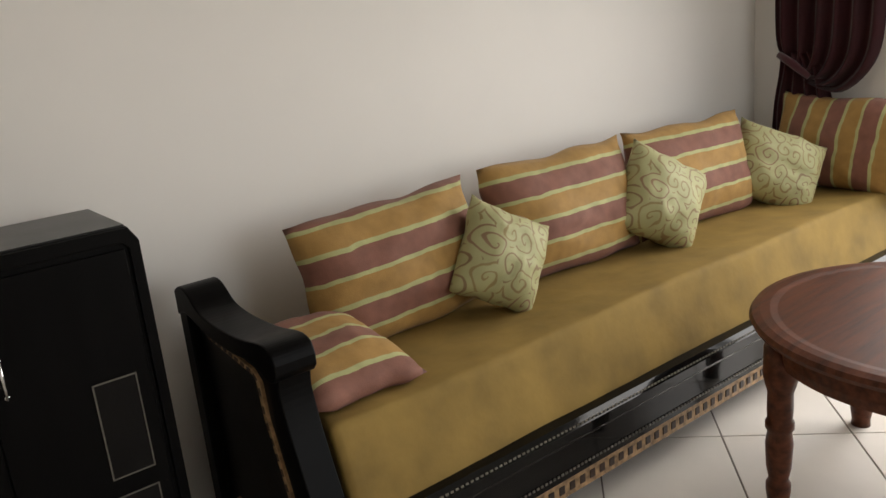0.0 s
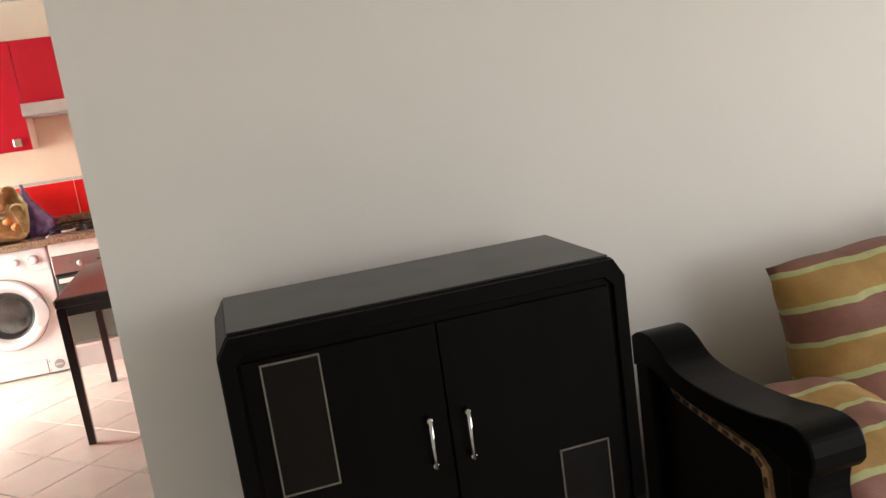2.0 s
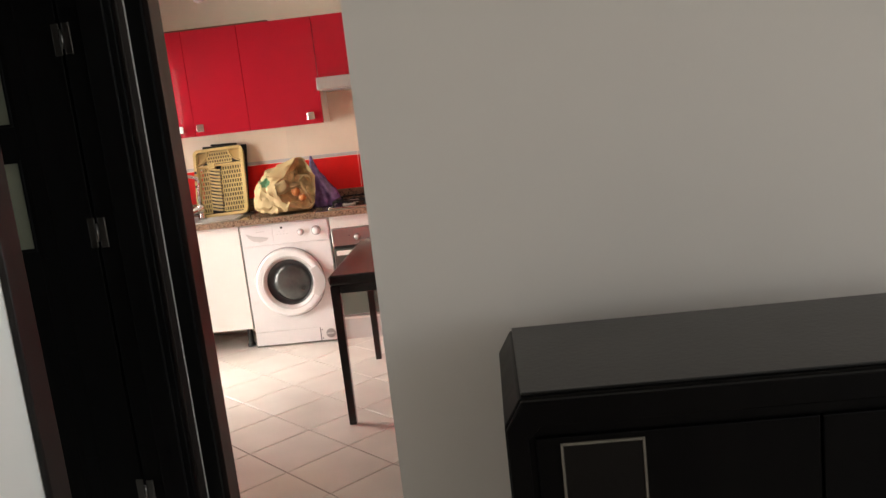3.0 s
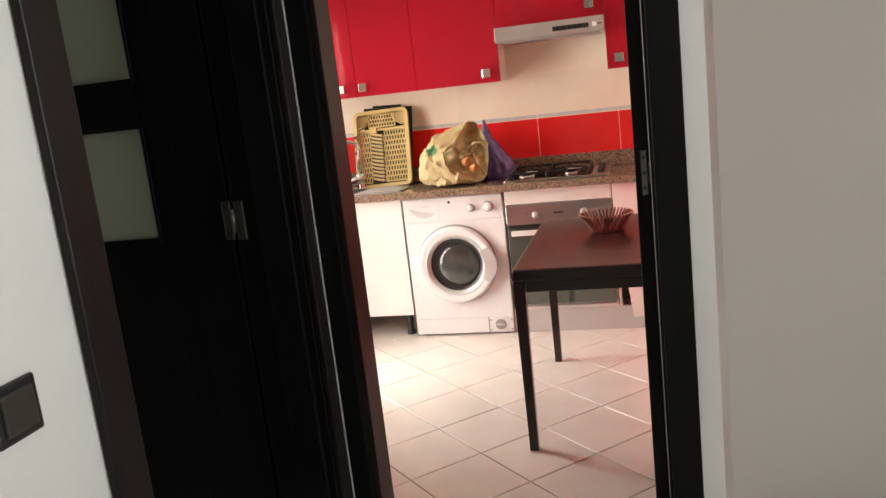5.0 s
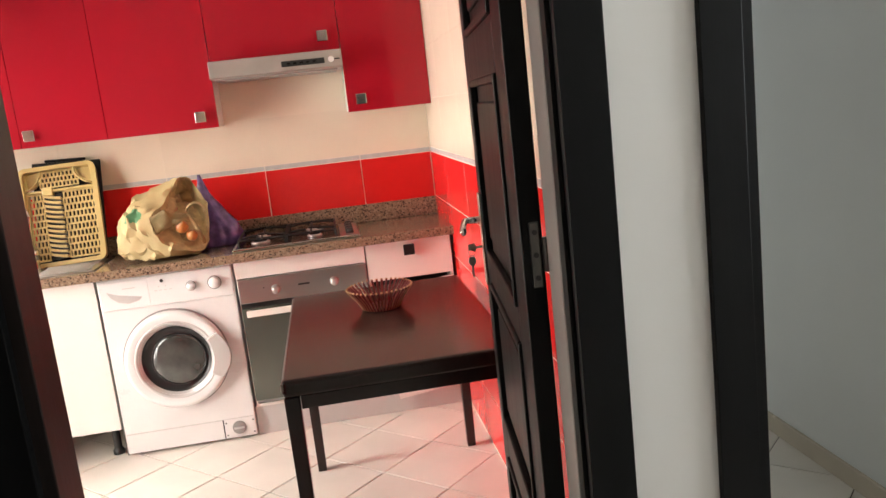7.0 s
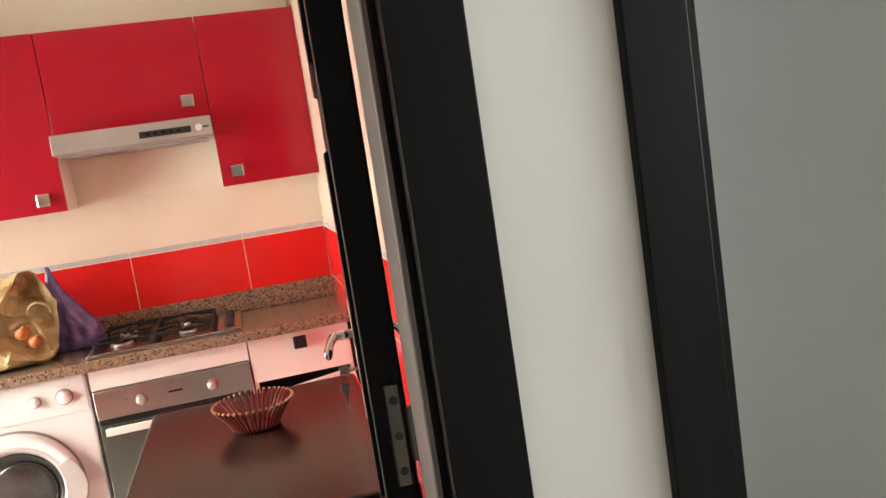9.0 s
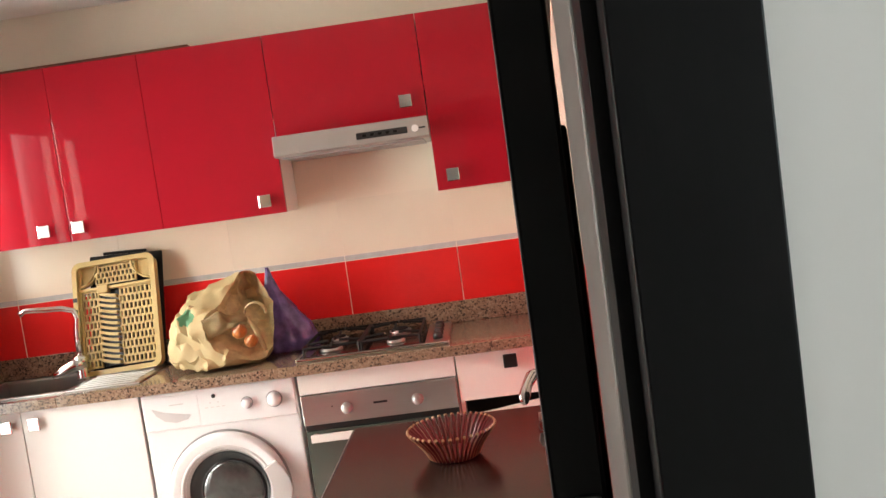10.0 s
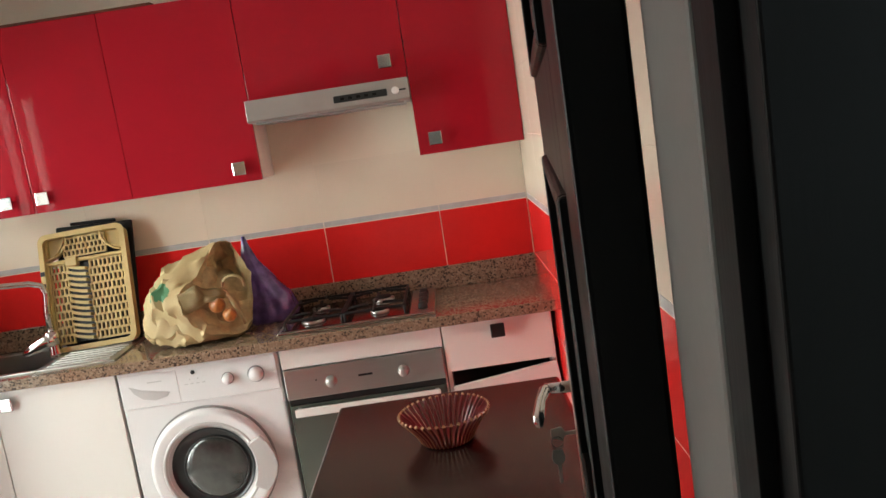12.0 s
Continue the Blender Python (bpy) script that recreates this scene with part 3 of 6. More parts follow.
def glazed_door():
    d = thing("door_3", (-1.31, 3.08, 0), "black door frame with an open glazed black door leaf", "door", kind="structure")
    for y0, y1 in ((2.620, 2.70), (3.46, 3.514)):
        part("casing", box(-1.23, -1.212, y0, y1, 0, 2.12, 0.004), WENGE, d)
    part("casing", box(-1.23, -1.212, 2.70, 3.46, 2.04, 2.12, 0.004), WENGE, d)
    part("jamb", box(-1.41, -1.2301, 2.701, 2.722, 0, 2.04, 0.002), WENGE, d)
    part("jamb", box(-1.40, -1.2301, 3.452, 3.4695, 0, 2.04, 0.002), DOOR_BLACK, d)
    part("stop", box(-1.33, -1.25, 3.438, 3.452, 0, 2.04, 0.003), DOOR_BLACK, d)
    part("head_jamb", box(-1.40, -1.2301, 2.722, 3.452, 2.04, 2.058, 0.002), DOOR_BLACK, d)
    # leaf lies along the wall behind, folded into the side room
    x1, x0, y0, y1 = -1.415, -2.19, 3.462, 3.502
    px0, px1 = -1.86, -1.617
    zs = [(1.158, 1.462), (1.568, 1.872)]
    bm = bmesh.new()
    add_box(bm, px1, x1, y0, y1, 0.012, 2.03, 0.003)
    add_box(bm, x0, px0, y0, y1, 0.012, 2.03, 0.003)
    for z0, z1 in ((0.012, zs[0][0]), (zs[0][1], zs[1][0]), (zs[1][1], 2.03)):
        add_box(bm, px0, px1, y0, y1, z0, z1, 0.0)
    part("leaf", bm, DOOR_BLACK, d, "black wooden leaf with a row of frosted panes")
    for z0, z1 in zs:
        part("pane", box(px0 - 0.004, px1 + 0.004, 3.478, 3.484, z0 - 0.004, z1 + 0.004), FROSTED, d, "frosted glass pane")
        part("bead", frame_bars(px0, px1, z0, z1, 0.010, y0 - 0.004, y0 + 0.008, 0.002), DOOR_BLACK, d)
    for gx in (-1.600, -1.548):
        part("groove_strip", box(gx - 0.0015, gx + 0.0015, y0 - 0.0012, y0 + 0.001, 0.10, 1.95), PANEL_DARK, d)
    for gz in (0.42, 0.80, 1.13, 1.725):
        part("groove_strip", box(-1.60, -1.548, y0 - 0.0012, y0 + 0.001, gz - 0.0015, gz + 0.0015), PANEL_DARK, d)
    for zc in (0.28, 1.20, 1.82):
        h = part("hinge", box(-1.434, -1.408, y0 - 0.004, y0 - 0.0005, zc - 0.05, zc + 0.05, 0.003), NICKEL, d, "satin metal hinge")
        part("hinge_plate", box(-1.394, -1.368, 3.447, 3.4515, zc - 0.05, zc + 0.05, 0.003), NICKEL, h)
        part("knuckle", lathe([(0.006, zc - 0.03), (0.006, zc + 0.03)], (-1.401, 3.449, 0), steps=12), NICKEL, h, smooth=True)


glazed_door()


def wall_switch():
    s = thing("light_switch", (-1.23, 2.470, 1.11), "dark brown rocker light switch on the off-white wall", "switch")
    part("plate", box(-1.23, -1.221, 2.430, 2.512, 1.07, 1.152, 0.004), BLACK_PLASTIC, s)
    part("rocker", box(-1.2225, -1.216, 2.442, 2.500, 1.082, 1.140, 0.003), material("brown_rocker", (0.045, 0.036, 0.028), 0.3), s)


wall_switch()

# ---- salon ----


def shoe_cabinet():
    c = thing("cabinet", (0.25, 2.0, 0), "black lacquered two-door cabinet with inlaid panels and slim handles", "cabinet")
    x0, x1, yf, yb, z1, ch = -0.126, 0.638, 1.832, 2.140, 1.118, 0.021
    side = extrude_outline([(x0 + ch, z1), (x1 - ch, z1), (x1, z1 - 0.035), (x1, 0.03), (x0, 0.03), (x0, z1 - 0.035)], "y", yf, yb, 0.003)
    part("body", side, BLACK_WOOD, c)
    # The board's greyer tone is the wall's reflection put into its colour.
    part("top", box(x0 + ch + 0.003, x1 - ch - 0.003, yf + 0.012, yb, z1, z1 + 0.004, 0.001), GREY_TOP, c, "black top board, greyed for the wall's reflection")
    part("plinth", box(x0 + 0.02, x1 - 0.02, yf + 0.03, yb - 0.01, 0, 0.03), BLACK_WOOD, c)
    rim = extrude_outline([(x0 + ch + 0.002, z1 - 0.001), (x1 - ch - 0.002, z1 - 0.001), (x1 - 0.002, z1 - 0.036), (x1 - 0.002, 0.04), (x1 - 0.028, 0.04), (x1 - 0.028, z1 - 0.05), (x1 - 0.045, z1 - 0.034), (x0 + 0.045, z1 - 0.034), (x0 + 0.028, z1 - 0.05), (x0 + 0.028, 0.04), (x0 + 0.002, 0.04), (x0 + 0.002, z1 - 0.036)], "y", yf - 0.010, yf, 0.002)
    part("front_rim", rim, BLACK_WOOD, c)
    for a, b, hx in ((x0 + 0.036, 0.2535, 0.215), (0.2565, x1 - 0.038, 0.288)):
        door = part("door", box(a, b, yf - 0.007, yf - 0.0002, 0.055, z1 - 0.05, 0.002), BLACK_WOOD, c)
        left = hx < 0.25
        p0, p1 = (-0.060, 0.043) if left else (0.463, 0.567)
        for q0, q1 in ((0.815, 1.060), (0.513, 0.766), (0.215, 0.465))[0 if left else 1:]:
            part("panel", box(p0 + 0.004, p1 - 0.004, yf - 0.0088, yf - 0.007, q0 + 0.004, q1 - 0.004), PANEL_DARK, door)
            if q1 > 0:
                part("inlay", frame_bars(p0, p1, q0, q1, 0.0032, yf - 0.0098, yf - 0.0068, 0.0004), INLAY, door, "fine pale inlay line")
        handle = part("handle", tube([(hx, yf - 0.026, 0.803), (hx, yf - 0.026, 0.90)], 0.0042, 10), CHROME, door, "slim chrome bar handle", smooth=True)
        for hz in (0.808, 0.895):
            part("mount", lathe([(0.0055, -0.028), (0.0062, -0.020), (0.0045, -0.006)], (hx, yf, hz), axis="y", steps=12), CHROME, handle, smooth=True)


shoe_cabinet()


def soft_box(x0, x1, y0, y1, z0, z1, r, nx, ny, nz, rough, seed):
    """An upholstered block with rounded edges and a gently uneven skin."""
    bm = box(x0, x1, y0, y1, z0, z1)
    long = [e for e in bm.edges if abs((e.verts[0].co - e.verts[1].co).x) > 1e-3]
    bmesh.ops.subdivide_edges(bm, edges=long, cuts=nx, use_grid_fill=True)
    across = [e for e in bm.edges if abs((e.verts[0].co - e.verts[1].co).y) > 1e-3]
    bmesh.ops.subdivide_edges(bm, edges=across, cuts=ny, use_grid_fill=True)
    up = [e for e in bm.edges if abs((e.verts[0].co - e.verts[1].co).z) > 1e-3]
    bmesh.ops.subdivide_edges(bm, edges=up, cuts=nz, use_grid_fill=True)
    for v in bm.verts:
        p = v.co.copy()
        q = Vector((min(max(p.x, x0 + r), x1 - r), min(max(p.y, y0 + r), y1 - r), min(max(p.z, z0 + r), z1 - r)))
        d = p - q
        if d.length > 1e-6:
            v.co = q + d.normalized() * min(r, max(abs(d.x), abs(d.y), abs(d.z)))
        n = noise.noise(Vector((p.x * 2.3 + seed, p.y * 3.1, p.z * 3.0))) + 0.4 * noise.noise(Vector((p.x * 9 + seed, p.y * 9, p.z * 9)))
        v.co.z += rough * n if p.z > z0 + 0.02 else 0
        v.co.y += rough * 0.7 * n if p.y < y0 + 0.05 else 0
    bmesh.ops.recalc_face_normals(bm, faces=bm.faces)
    return bm


def beads(bm, x0, x1, y, z, step, r):
    n = int((x1 - x0) / step)
    for i in range(n):
        add_box(bm, x0 + i * step, x0 + i * step + step * 0.55, y - r, y, z - r, z + r)


DENTIL = material("dark_brown_carving", (0.030, 0.014, 0.008), 0.5, vary=0.3, scale=20)
CARVED = material("carved_gilt_wood", (0.32, 0.20, 0.10), 0.45, vary=0.55, scale=45, bump=0.1, bump_scale=80)


def flowing(points, k=4):
    """A smoother open line through the points."""
    p = [points[0]] + list(points) + [points[-1]]
    out = []
    for i in range(1, len(p) - 2):
        for j in range(k):
            t = j / k
            out.append(tuple(0.5 * (2 * p[i][c] + (p[i + 1][c] - p[i - 1][c]) * t + (2 * p[i - 1][c] - 5 * p[i][c] + 4 * p[i + 1][c] - p[i + 2][c]) * t * t + (3 * p[i][c] - p[i - 1][c] - 3 * p[i + 1][c] + p[i + 2][c]) * t ** 3) for c in (0, 1)))
    return out + [tuple(points[-1])]


def banquette():
    s = thing("banquette", (2.3, 1.78, 0), "long banquette with carved black wooden base and gold velvet seat", "sofa")
    seat = soft_box(0.905, 3.98, 1.44, 2.245, 0.335, 0.588, 0.016, 130, 44, 12, 0.007, 3.0)
    for v in seat.verts:
        up = max(0.0, (v.co.z - 0.335) / 0.253)
        back = max(0.0, 1 - (v.co.y - 1.44) / 0.35)
        v.co.y += 0.075 * up * back + 0.010 * up * back * noise.noise(Vector((v.co.x * 2.1, 3, 0)))
        v.co.z -= 0.018 * max(0.0, min(1.0, (v.co.y - 1.52) / 0.25)) * up
    part("mattress", seat, VELVET, s, "gold velvet mattress cover", smooth=True)
    part("base", box(0.88, 3.97, 1.46, 2.22, 0.10, 0.335), BLACK_WOOD, s)
    rail = extrude_outline([(1.46, 0.165), (1.425, 0.165), (1.425, 0.20), (1.405, 0.215), (1.405, 0.29), (1.395, 0.305), (1.395, 0.335), (1.415, 0.355), (1.46, 0.36)], "x", 0.88, 3.80)
    part("front_rail", rail, BLACK_GLOSS, s, "glossy black carved rail")
    b = bmesh.new()
    beads(b, 0.90, 3.2, 1.398, 0.345, 0.017, 0.0028)
    beads(b, 0.90, 3.2, 1.424, 0.19, 0.017, 0.0035)
    part("beading", b, INLAY, s, "fine worn beading", kind="stuff")
    d = bmesh.new()
    add_box(d, 0.88, 3.80, 1.432, 1.455, 0.10, 0.164, 0.002)
    part("fringe_board", d, CARVED, s, "carved brown and gilt trim board")
    d = bmesh.new()
    for i in range(64):
        x = 0.90 + i * 0.045
        add_box(d, x, x + 0.024, 1.4285, 1.432, 0.118, 0.146, 0.002)
    part("dentil_trim", d, DENTIL, s, kind="stuff")
    for x in (0.92, 3.74):
        for y in (1.56, 2.05):
            part("foot", box(x - 0.025, x + 0.025, y - 0.02, y + 0.02, 0, 0.10, 0.004), BLACK_WOOD, s)
    # scrolled arm
    top = [(2.105, 0.862), (2.07, 0.880), (2.03, 0.880), (1.995, 0.864), (1.965, 0.843), (1.93, 0.829), (1.86, 0.820), (1.75, 0.82), (1.66, 0.828), (1.60, 0.838), (1.555, 0.84), (1.525, 0.828), (1.512, 0.80)]
    low = [(1.512, 0.775), (1.53, 0.755), (1.56, 0.75), (1.60, 0.765), (1.66, 0.775), (1.75, 0.768), (1.87, 0.772), (1.95, 0.785), (2.02, 0.802), (2.06, 0.805), (2.105, 0.79)]
    part("arm_rail", extrude_outline([(y, z - 0.008) for y, z in flowing(top) + flowing(low)], "x", 0.782, 0.892, 0.004), BLACK_WOOD, s)
    post = [(1.60, 0.775), (1.545, 0.755), (1.548, 0.70), (1.53, 0.62), (1.495, 0.52), (1.45, 0.40), (1.42, 0.28), (1.41, 0.0), (1.48, 0.0), (1.50, 0.30), (1.55, 0.45), (1.60, 0.58)]
    part("arm_post", extrude_outline(flowing(post[:7]) + post[7:9] + flowing(post[9:]), "x", 0.800, 0.888, 0.004), BLACK_WOOD, s)
    part("arm_back_post", box(0.785, 0.89, 2.04, 2.10, 0, 0.82, 0.004), BLACK_WOOD, s)
    part("arm_panel", extrude_outline([(2.05, 0.10), (2.05, 0.80), (1.86, 0.785), (1.60, 0.775), (1.59, 0.58), (1.54, 0.45), (1.49, 0.30), (1.48, 0.10)], "x", 0.815, 0.87), PANEL_DARK, s)
    inl = [(1.99, 0.755), (1.70, 0.725), (1.665, 0.70), (1.655, 0.60), (1.60, 0.45), (1.555, 0.30), (1.555, 0.22), (1.99, 0.22)]
    inn = [(1.97, 0.738), (1.706, 0.710), (1.684, 0.692), (1.674, 0.60), (1.619, 0.45), (1.574, 0.30), (1.574, 0.239), (1.97, 0.239)]
    bm = bmesh.new()
    n = len(inl)
    for i in range(n - 1):
        quad = [inl[i], inl[(i + 1) % n], inn[(i + 1) % n], inn[i]]
        f = [bm.verts.new((0.806, *q)) for q in quad]
        g = [bm.verts.new((0.815, *q)) for q in quad]
        bm.faces.new(f)
        bm.faces.new(g[::-1])
        for k in range(4):
            bm.faces.new((f[k], g[k], g[(k + 1) % 4], f[(k + 1) % 4]))
    bmesh.ops.recalc_face_normals(bm, faces=bm.faces)
    inlay = part("arm_inlay", bm, CARVED, s, "carved brown inlay band on the arm")
    cuts = bmesh.new()
    mids = [((p[0] + q[0]) / 2, (p[1] + q[1]) / 2) for p, q in zip(inl, inn)]
    for (y0, z0), (y1, z1) in zip(mids, mids[1:]):
        long = math.hypot(y1 - y0, z1 - z0)
        for k in range(int(long / 0.034)):
            f = (k + 0.5) / max(1, int(long / 0.034))
            slot = box(-0.001, 0.001, -0.010, 0.010, -0.0045, 0.0045)
            m = Matrix.Translation((0.8055, y0 + (y1 - y0) * f, z0 + (z1 - z0) * f)) @ Matrix.Rotation(math.atan2(z1 - z0, y1 - y0), 4, "X")
            cuts = merge(cuts, turned(slot, m))
    part("carved_slot", cuts, DENTIL, inlay, kind="stuff")


banquette()


def pillow(w, h, t, seed=0.0, n=22, pinch=0.07):
    """A stuffed cushion in its own axes: w along x, h along z, t thick along y."""
    bm = bmesh.new()
    sides = []
    for s in (-1, 1):
        grid = []
        for i in range(n + 1):
            row = []
            for j in range(n + 1):
                u, v = 2 * i / n - 1, 2 * j / n - 1
                fu, fv = 1 - abs(u) ** 2.6, 1 - abs(v) ** 2.6
                puff = (fu * fv) ** 0.55
                x = u * w / 2 * (1 - pinch * (1 - v * v) * abs(u))
                z = v * h / 2 * (1 - pinch * (1 - u * u) * abs(v))
                d = 0.16 * noise.noise(Vector((u * 1.7 + seed, v * 1.7, s))) + 0.09 * noise.noise(Vector((u * 5 + seed, v * 5, s)))
                x += 0.022 * w * noise.noise(Vector((u * 1.3 + seed, v * 2.2, 7)))
                z += 0.035 * h * noise.noise(Vector((u * 2.2 + seed, v * 1.3, 9)))
                row.append(bm.verts.new((x, s * (t / 2) * puff * (1 + d) + 0.02 * w * noise.noise(Vector((u + seed, v, 5))), z + h / 2)))
            grid.append(row)
        sides.append(grid)
        for i in range(n):
            for j in range(n):
                f = (grid[i][j], grid[i + 1][j], grid[i + 1][j + 1], grid[i][j + 1])
                bm.faces.new(f if s < 0 else f[::-1])
    bmesh.ops.remove_doubles(bm, verts=bm.verts, dist=0.0008)
    bmesh.ops.recalc_face_normals(bm, faces=bm.faces)
    return bm


def cushions():
    big = "large striped gold and mauve back cushion leaning on the wall"
    for i, (x, w, h, lean, yaw, tilt) in enumerate(((1.465, 0.70, 0.435, -14, 2, -2.5), (2.235, 0.77, 0.455, -14, 1, 0.5), (3.015, 0.78, 0.445, -13, -1, 1))):
        whole("cushion", pillow(w, h, 0.25, i * 3.0, pinch=0.045), STRIPE_SHIFTED if i else STRIPE_ACROSS, None, big, "cushion", "striped back cushions", smooth=True, m=pose(x, 1.935, 0.562, lean, tilt, yaw))
    whole("cushion", pillow(0.74, 0.45, 0.20, 11.0), STRIPE_UPRIGHT, None, "striped cushion with upright bands against the end wall", "cushion", "striped back cushions", smooth=True, m=pose(3.80, 1.74, 0.562, -14, 4, -88))
    whole("cushion", turned(pillow(0.36, 0.42, 0.135, 21.0, pinch=0.05), Matrix.Translation((0, 0, -0.07))), STRIPE_ACROSS, None, "small striped cushion lying beside the black arm", "cushion", smooth=True, m=pose(1.065, 1.555, 0.612, -77, 4, 4) @ Matrix.Translation((0, 0, 0.07)))
    for i, (x, y, z, lean, tilt, yaw) in enumerate(((1.755, 1.765, 0.560, -18, 32, -6), (2.62, 1.79, 0.555, -20, 32, -12), (3.44, 1.80, 0.53, -24, 28, -30))):
        wide, high = ((0.32, 0.33), (0.365, 0.37), (0.43, 0.36))[i]
        whole("cushion", pillow(wide, high, 0.20 + 0.02 * i, 31 + i * 4.0, pinch=0.06), DAMASK, None, "small pale green scatter cushion with scroll pattern", "cushion", "green scatter cushions", smooth=True, m=pose(x, y, z, lean, 0, yaw) @ Matrix.Translation((0, 0, 0.195)) @ pose(0, 0, 0, 0, tilt, 0) @ Matrix.Translation((0, 0, -0.165)))


cushions()


def round_table():
    c = (2.462, 0.752)
    t = thing("round_table", (*c, 0), "round reddish-brown wooden table with turned legs", "table")
    part("tabletop", lathe([(0.0, 0.585), (0.44, 0.585), (0.462, 0.588), (0.49, 0.588), (0.512, 0.582), (0.52, 0.570), (0.512, 0.556), (0.49, 0.550), (0.0, 0.550)], (*c, 0), steps=72), ROUND_WOOD, t)
    part("apron", lathe([(0.455, 0.551), (0.475, 0.545), (0.470, 0.50), (0.462, 0.47), (0.44, 0.47), (0.44, 0.551)], (*c, 0), steps=64), ROUND_WOOD, t)
    prof = [(0.048, 0.53), (0.050, 0.44), (0.044, 0.41), (0.036, 0.385), (0.037, 0.33), (0.035, 0.30), (0.041, 0.29), (0.041, 0.27), (0.034, 0.26), (0.040, 0.22), (0.036, 0.14), (0.028, 0.10), (0.036, 0.085), (0.036, 0.06), (0.030, 0.02), (0.032, 0.0)]
    for a in (140, 50, -40, -130):
        x, y = c[0] + 0.455 * math.cos(radians(a)), c[1] + 0.455 * math.sin(radians(a))
        part("leg", lathe(prof, (x, y, 0), steps=24), ROUND_WOOD, t, smooth=True)


round_table()


def curtain():
    """A drape pulled aside: it hangs straight, swags towards its tie by the corner, and falls on below as a tail."""
    cu = thing("curtain", (3.90, 1.85, 0.75), "dark red velvet curtain tied back beside the window", "curtain")

    def sheet(line, n, m, folds, deep):
        bm = bmesh.new()
        grid = []
        for i in range(n + 1):
            u = i / n
            pts = flowing(line(u), m)
            grid.append([bm.verts.new((3.90 + deep * math.sin(u * folds + 0.5 * math.sin(k * 0.13)) + 0.012 * noise.noise(Vector((u * 7, k * 0.12, deep * 90))), y, z)) for k, (y, z) in enumerate(pts)])
        for a, b in zip(grid, grid[1:]):
            for k in range(len(a) - 1):
                bm.faces.new((a[k], a[k + 1], b[k + 1], b[k]))
        bmesh.ops.solidify(bm, geom=bm.faces[:], thickness=0.006)
        bmesh.ops.recalc_face_normals(bm, faces=bm.faces)
        return bm

    part("drape", sheet(lambda u: [(2.12 - 0.50 * u, 2.42), (2.13 - 0.51 * u, 1.80), (2.13 - 0.525 * u, 1.36), (2.115 - 0.47 * u, 1.24 - 0.10 * u), (2.085 - 0.30 * u, 1.19 - 0.18 * u), (2.07 - 0.13 * u, 1.185 - 0.13 * u)], 64, 5, 38, 0.026), CURTAIN, cu, smooth=True)
    part("tail", sheet(lambda u: [(2.085 - 0.16 * u, 1.20), (2.095 - 0.22 * u, 1.10), (2.125 - 0.30 * u, 0.95), (2.135 - 0.33 * u, 0.76)], 40, 6, 27, 0.020), CURTAIN, cu, smooth=True)
    part("tie_band", tube([(3.86, 2.075, 1.195), (3.855, 2.00, 1.150), (3.87, 1.925, 1.085)], [0.016, 0.020, 0.014], 10), CURTAIN, cu, smooth=True)
    rod = part("rod", tube([(3.90, -0.75, 2.44), (3.90, 2.15, 2.44)], 0.013, 12), ROUND_WOOD, cu, smooth=True)
    for y in (-0.7, 2.0):
        part("bracket", box(3.895, 3.999, y - 0.01, y + 0.01, 2.43, 2.45, 0.002), ROUND_WOOD, rod)


curtain()


def glazed_window(name, label, x0, x1, y0, y1, z0, z1, bars, mat=PVC):
    """A frame in a wall along y, with upright bars at the given places."""
    w = thing(name, ((x0 + x1) / 2, (y0 + y1) / 2, z0), label, "window", kind="structure")
    bm = bmesh.new()
    f = 0.045
    add_box(bm, x0, x1, y0, y0 + f, z0, z1, 0.004)
    add_box(bm, x0, x1, y1 - f, y1, z0, z1, 0.004)
    add_box(bm, x0, x1, y0 + f, y1 - f, z0, z0 + f, 0.004)
    add_box(bm, x0, x1, y0 + f, y1 - f, z1 - f, z1, 0.004)
    part("window_frame", bm, mat, w)
    for b in bars:
        part("mullion", box(x0 + 0.008, x1 - 0.008, b - 0.03, b + 0.03, z0 + f, z1 - f, 0.004), mat, w)
    return w


glazed_window("window_1", "tall white framed salon window in the end wall", 4.02, 4.10, -0.40, 1.50, 0.05, 2.3, [0.55])
glazed_window("window_2", "white framed bedroom window", 4.02, 4.10, 6.7, 8.1, 1.0, 2.2, [7.4])
glazed_window("window_3", "white framed window at the corridor end", 1.62, 1.72, 2.55, 3.35, 1.1, 2.25, [2.95])

# ---- kitchen ----


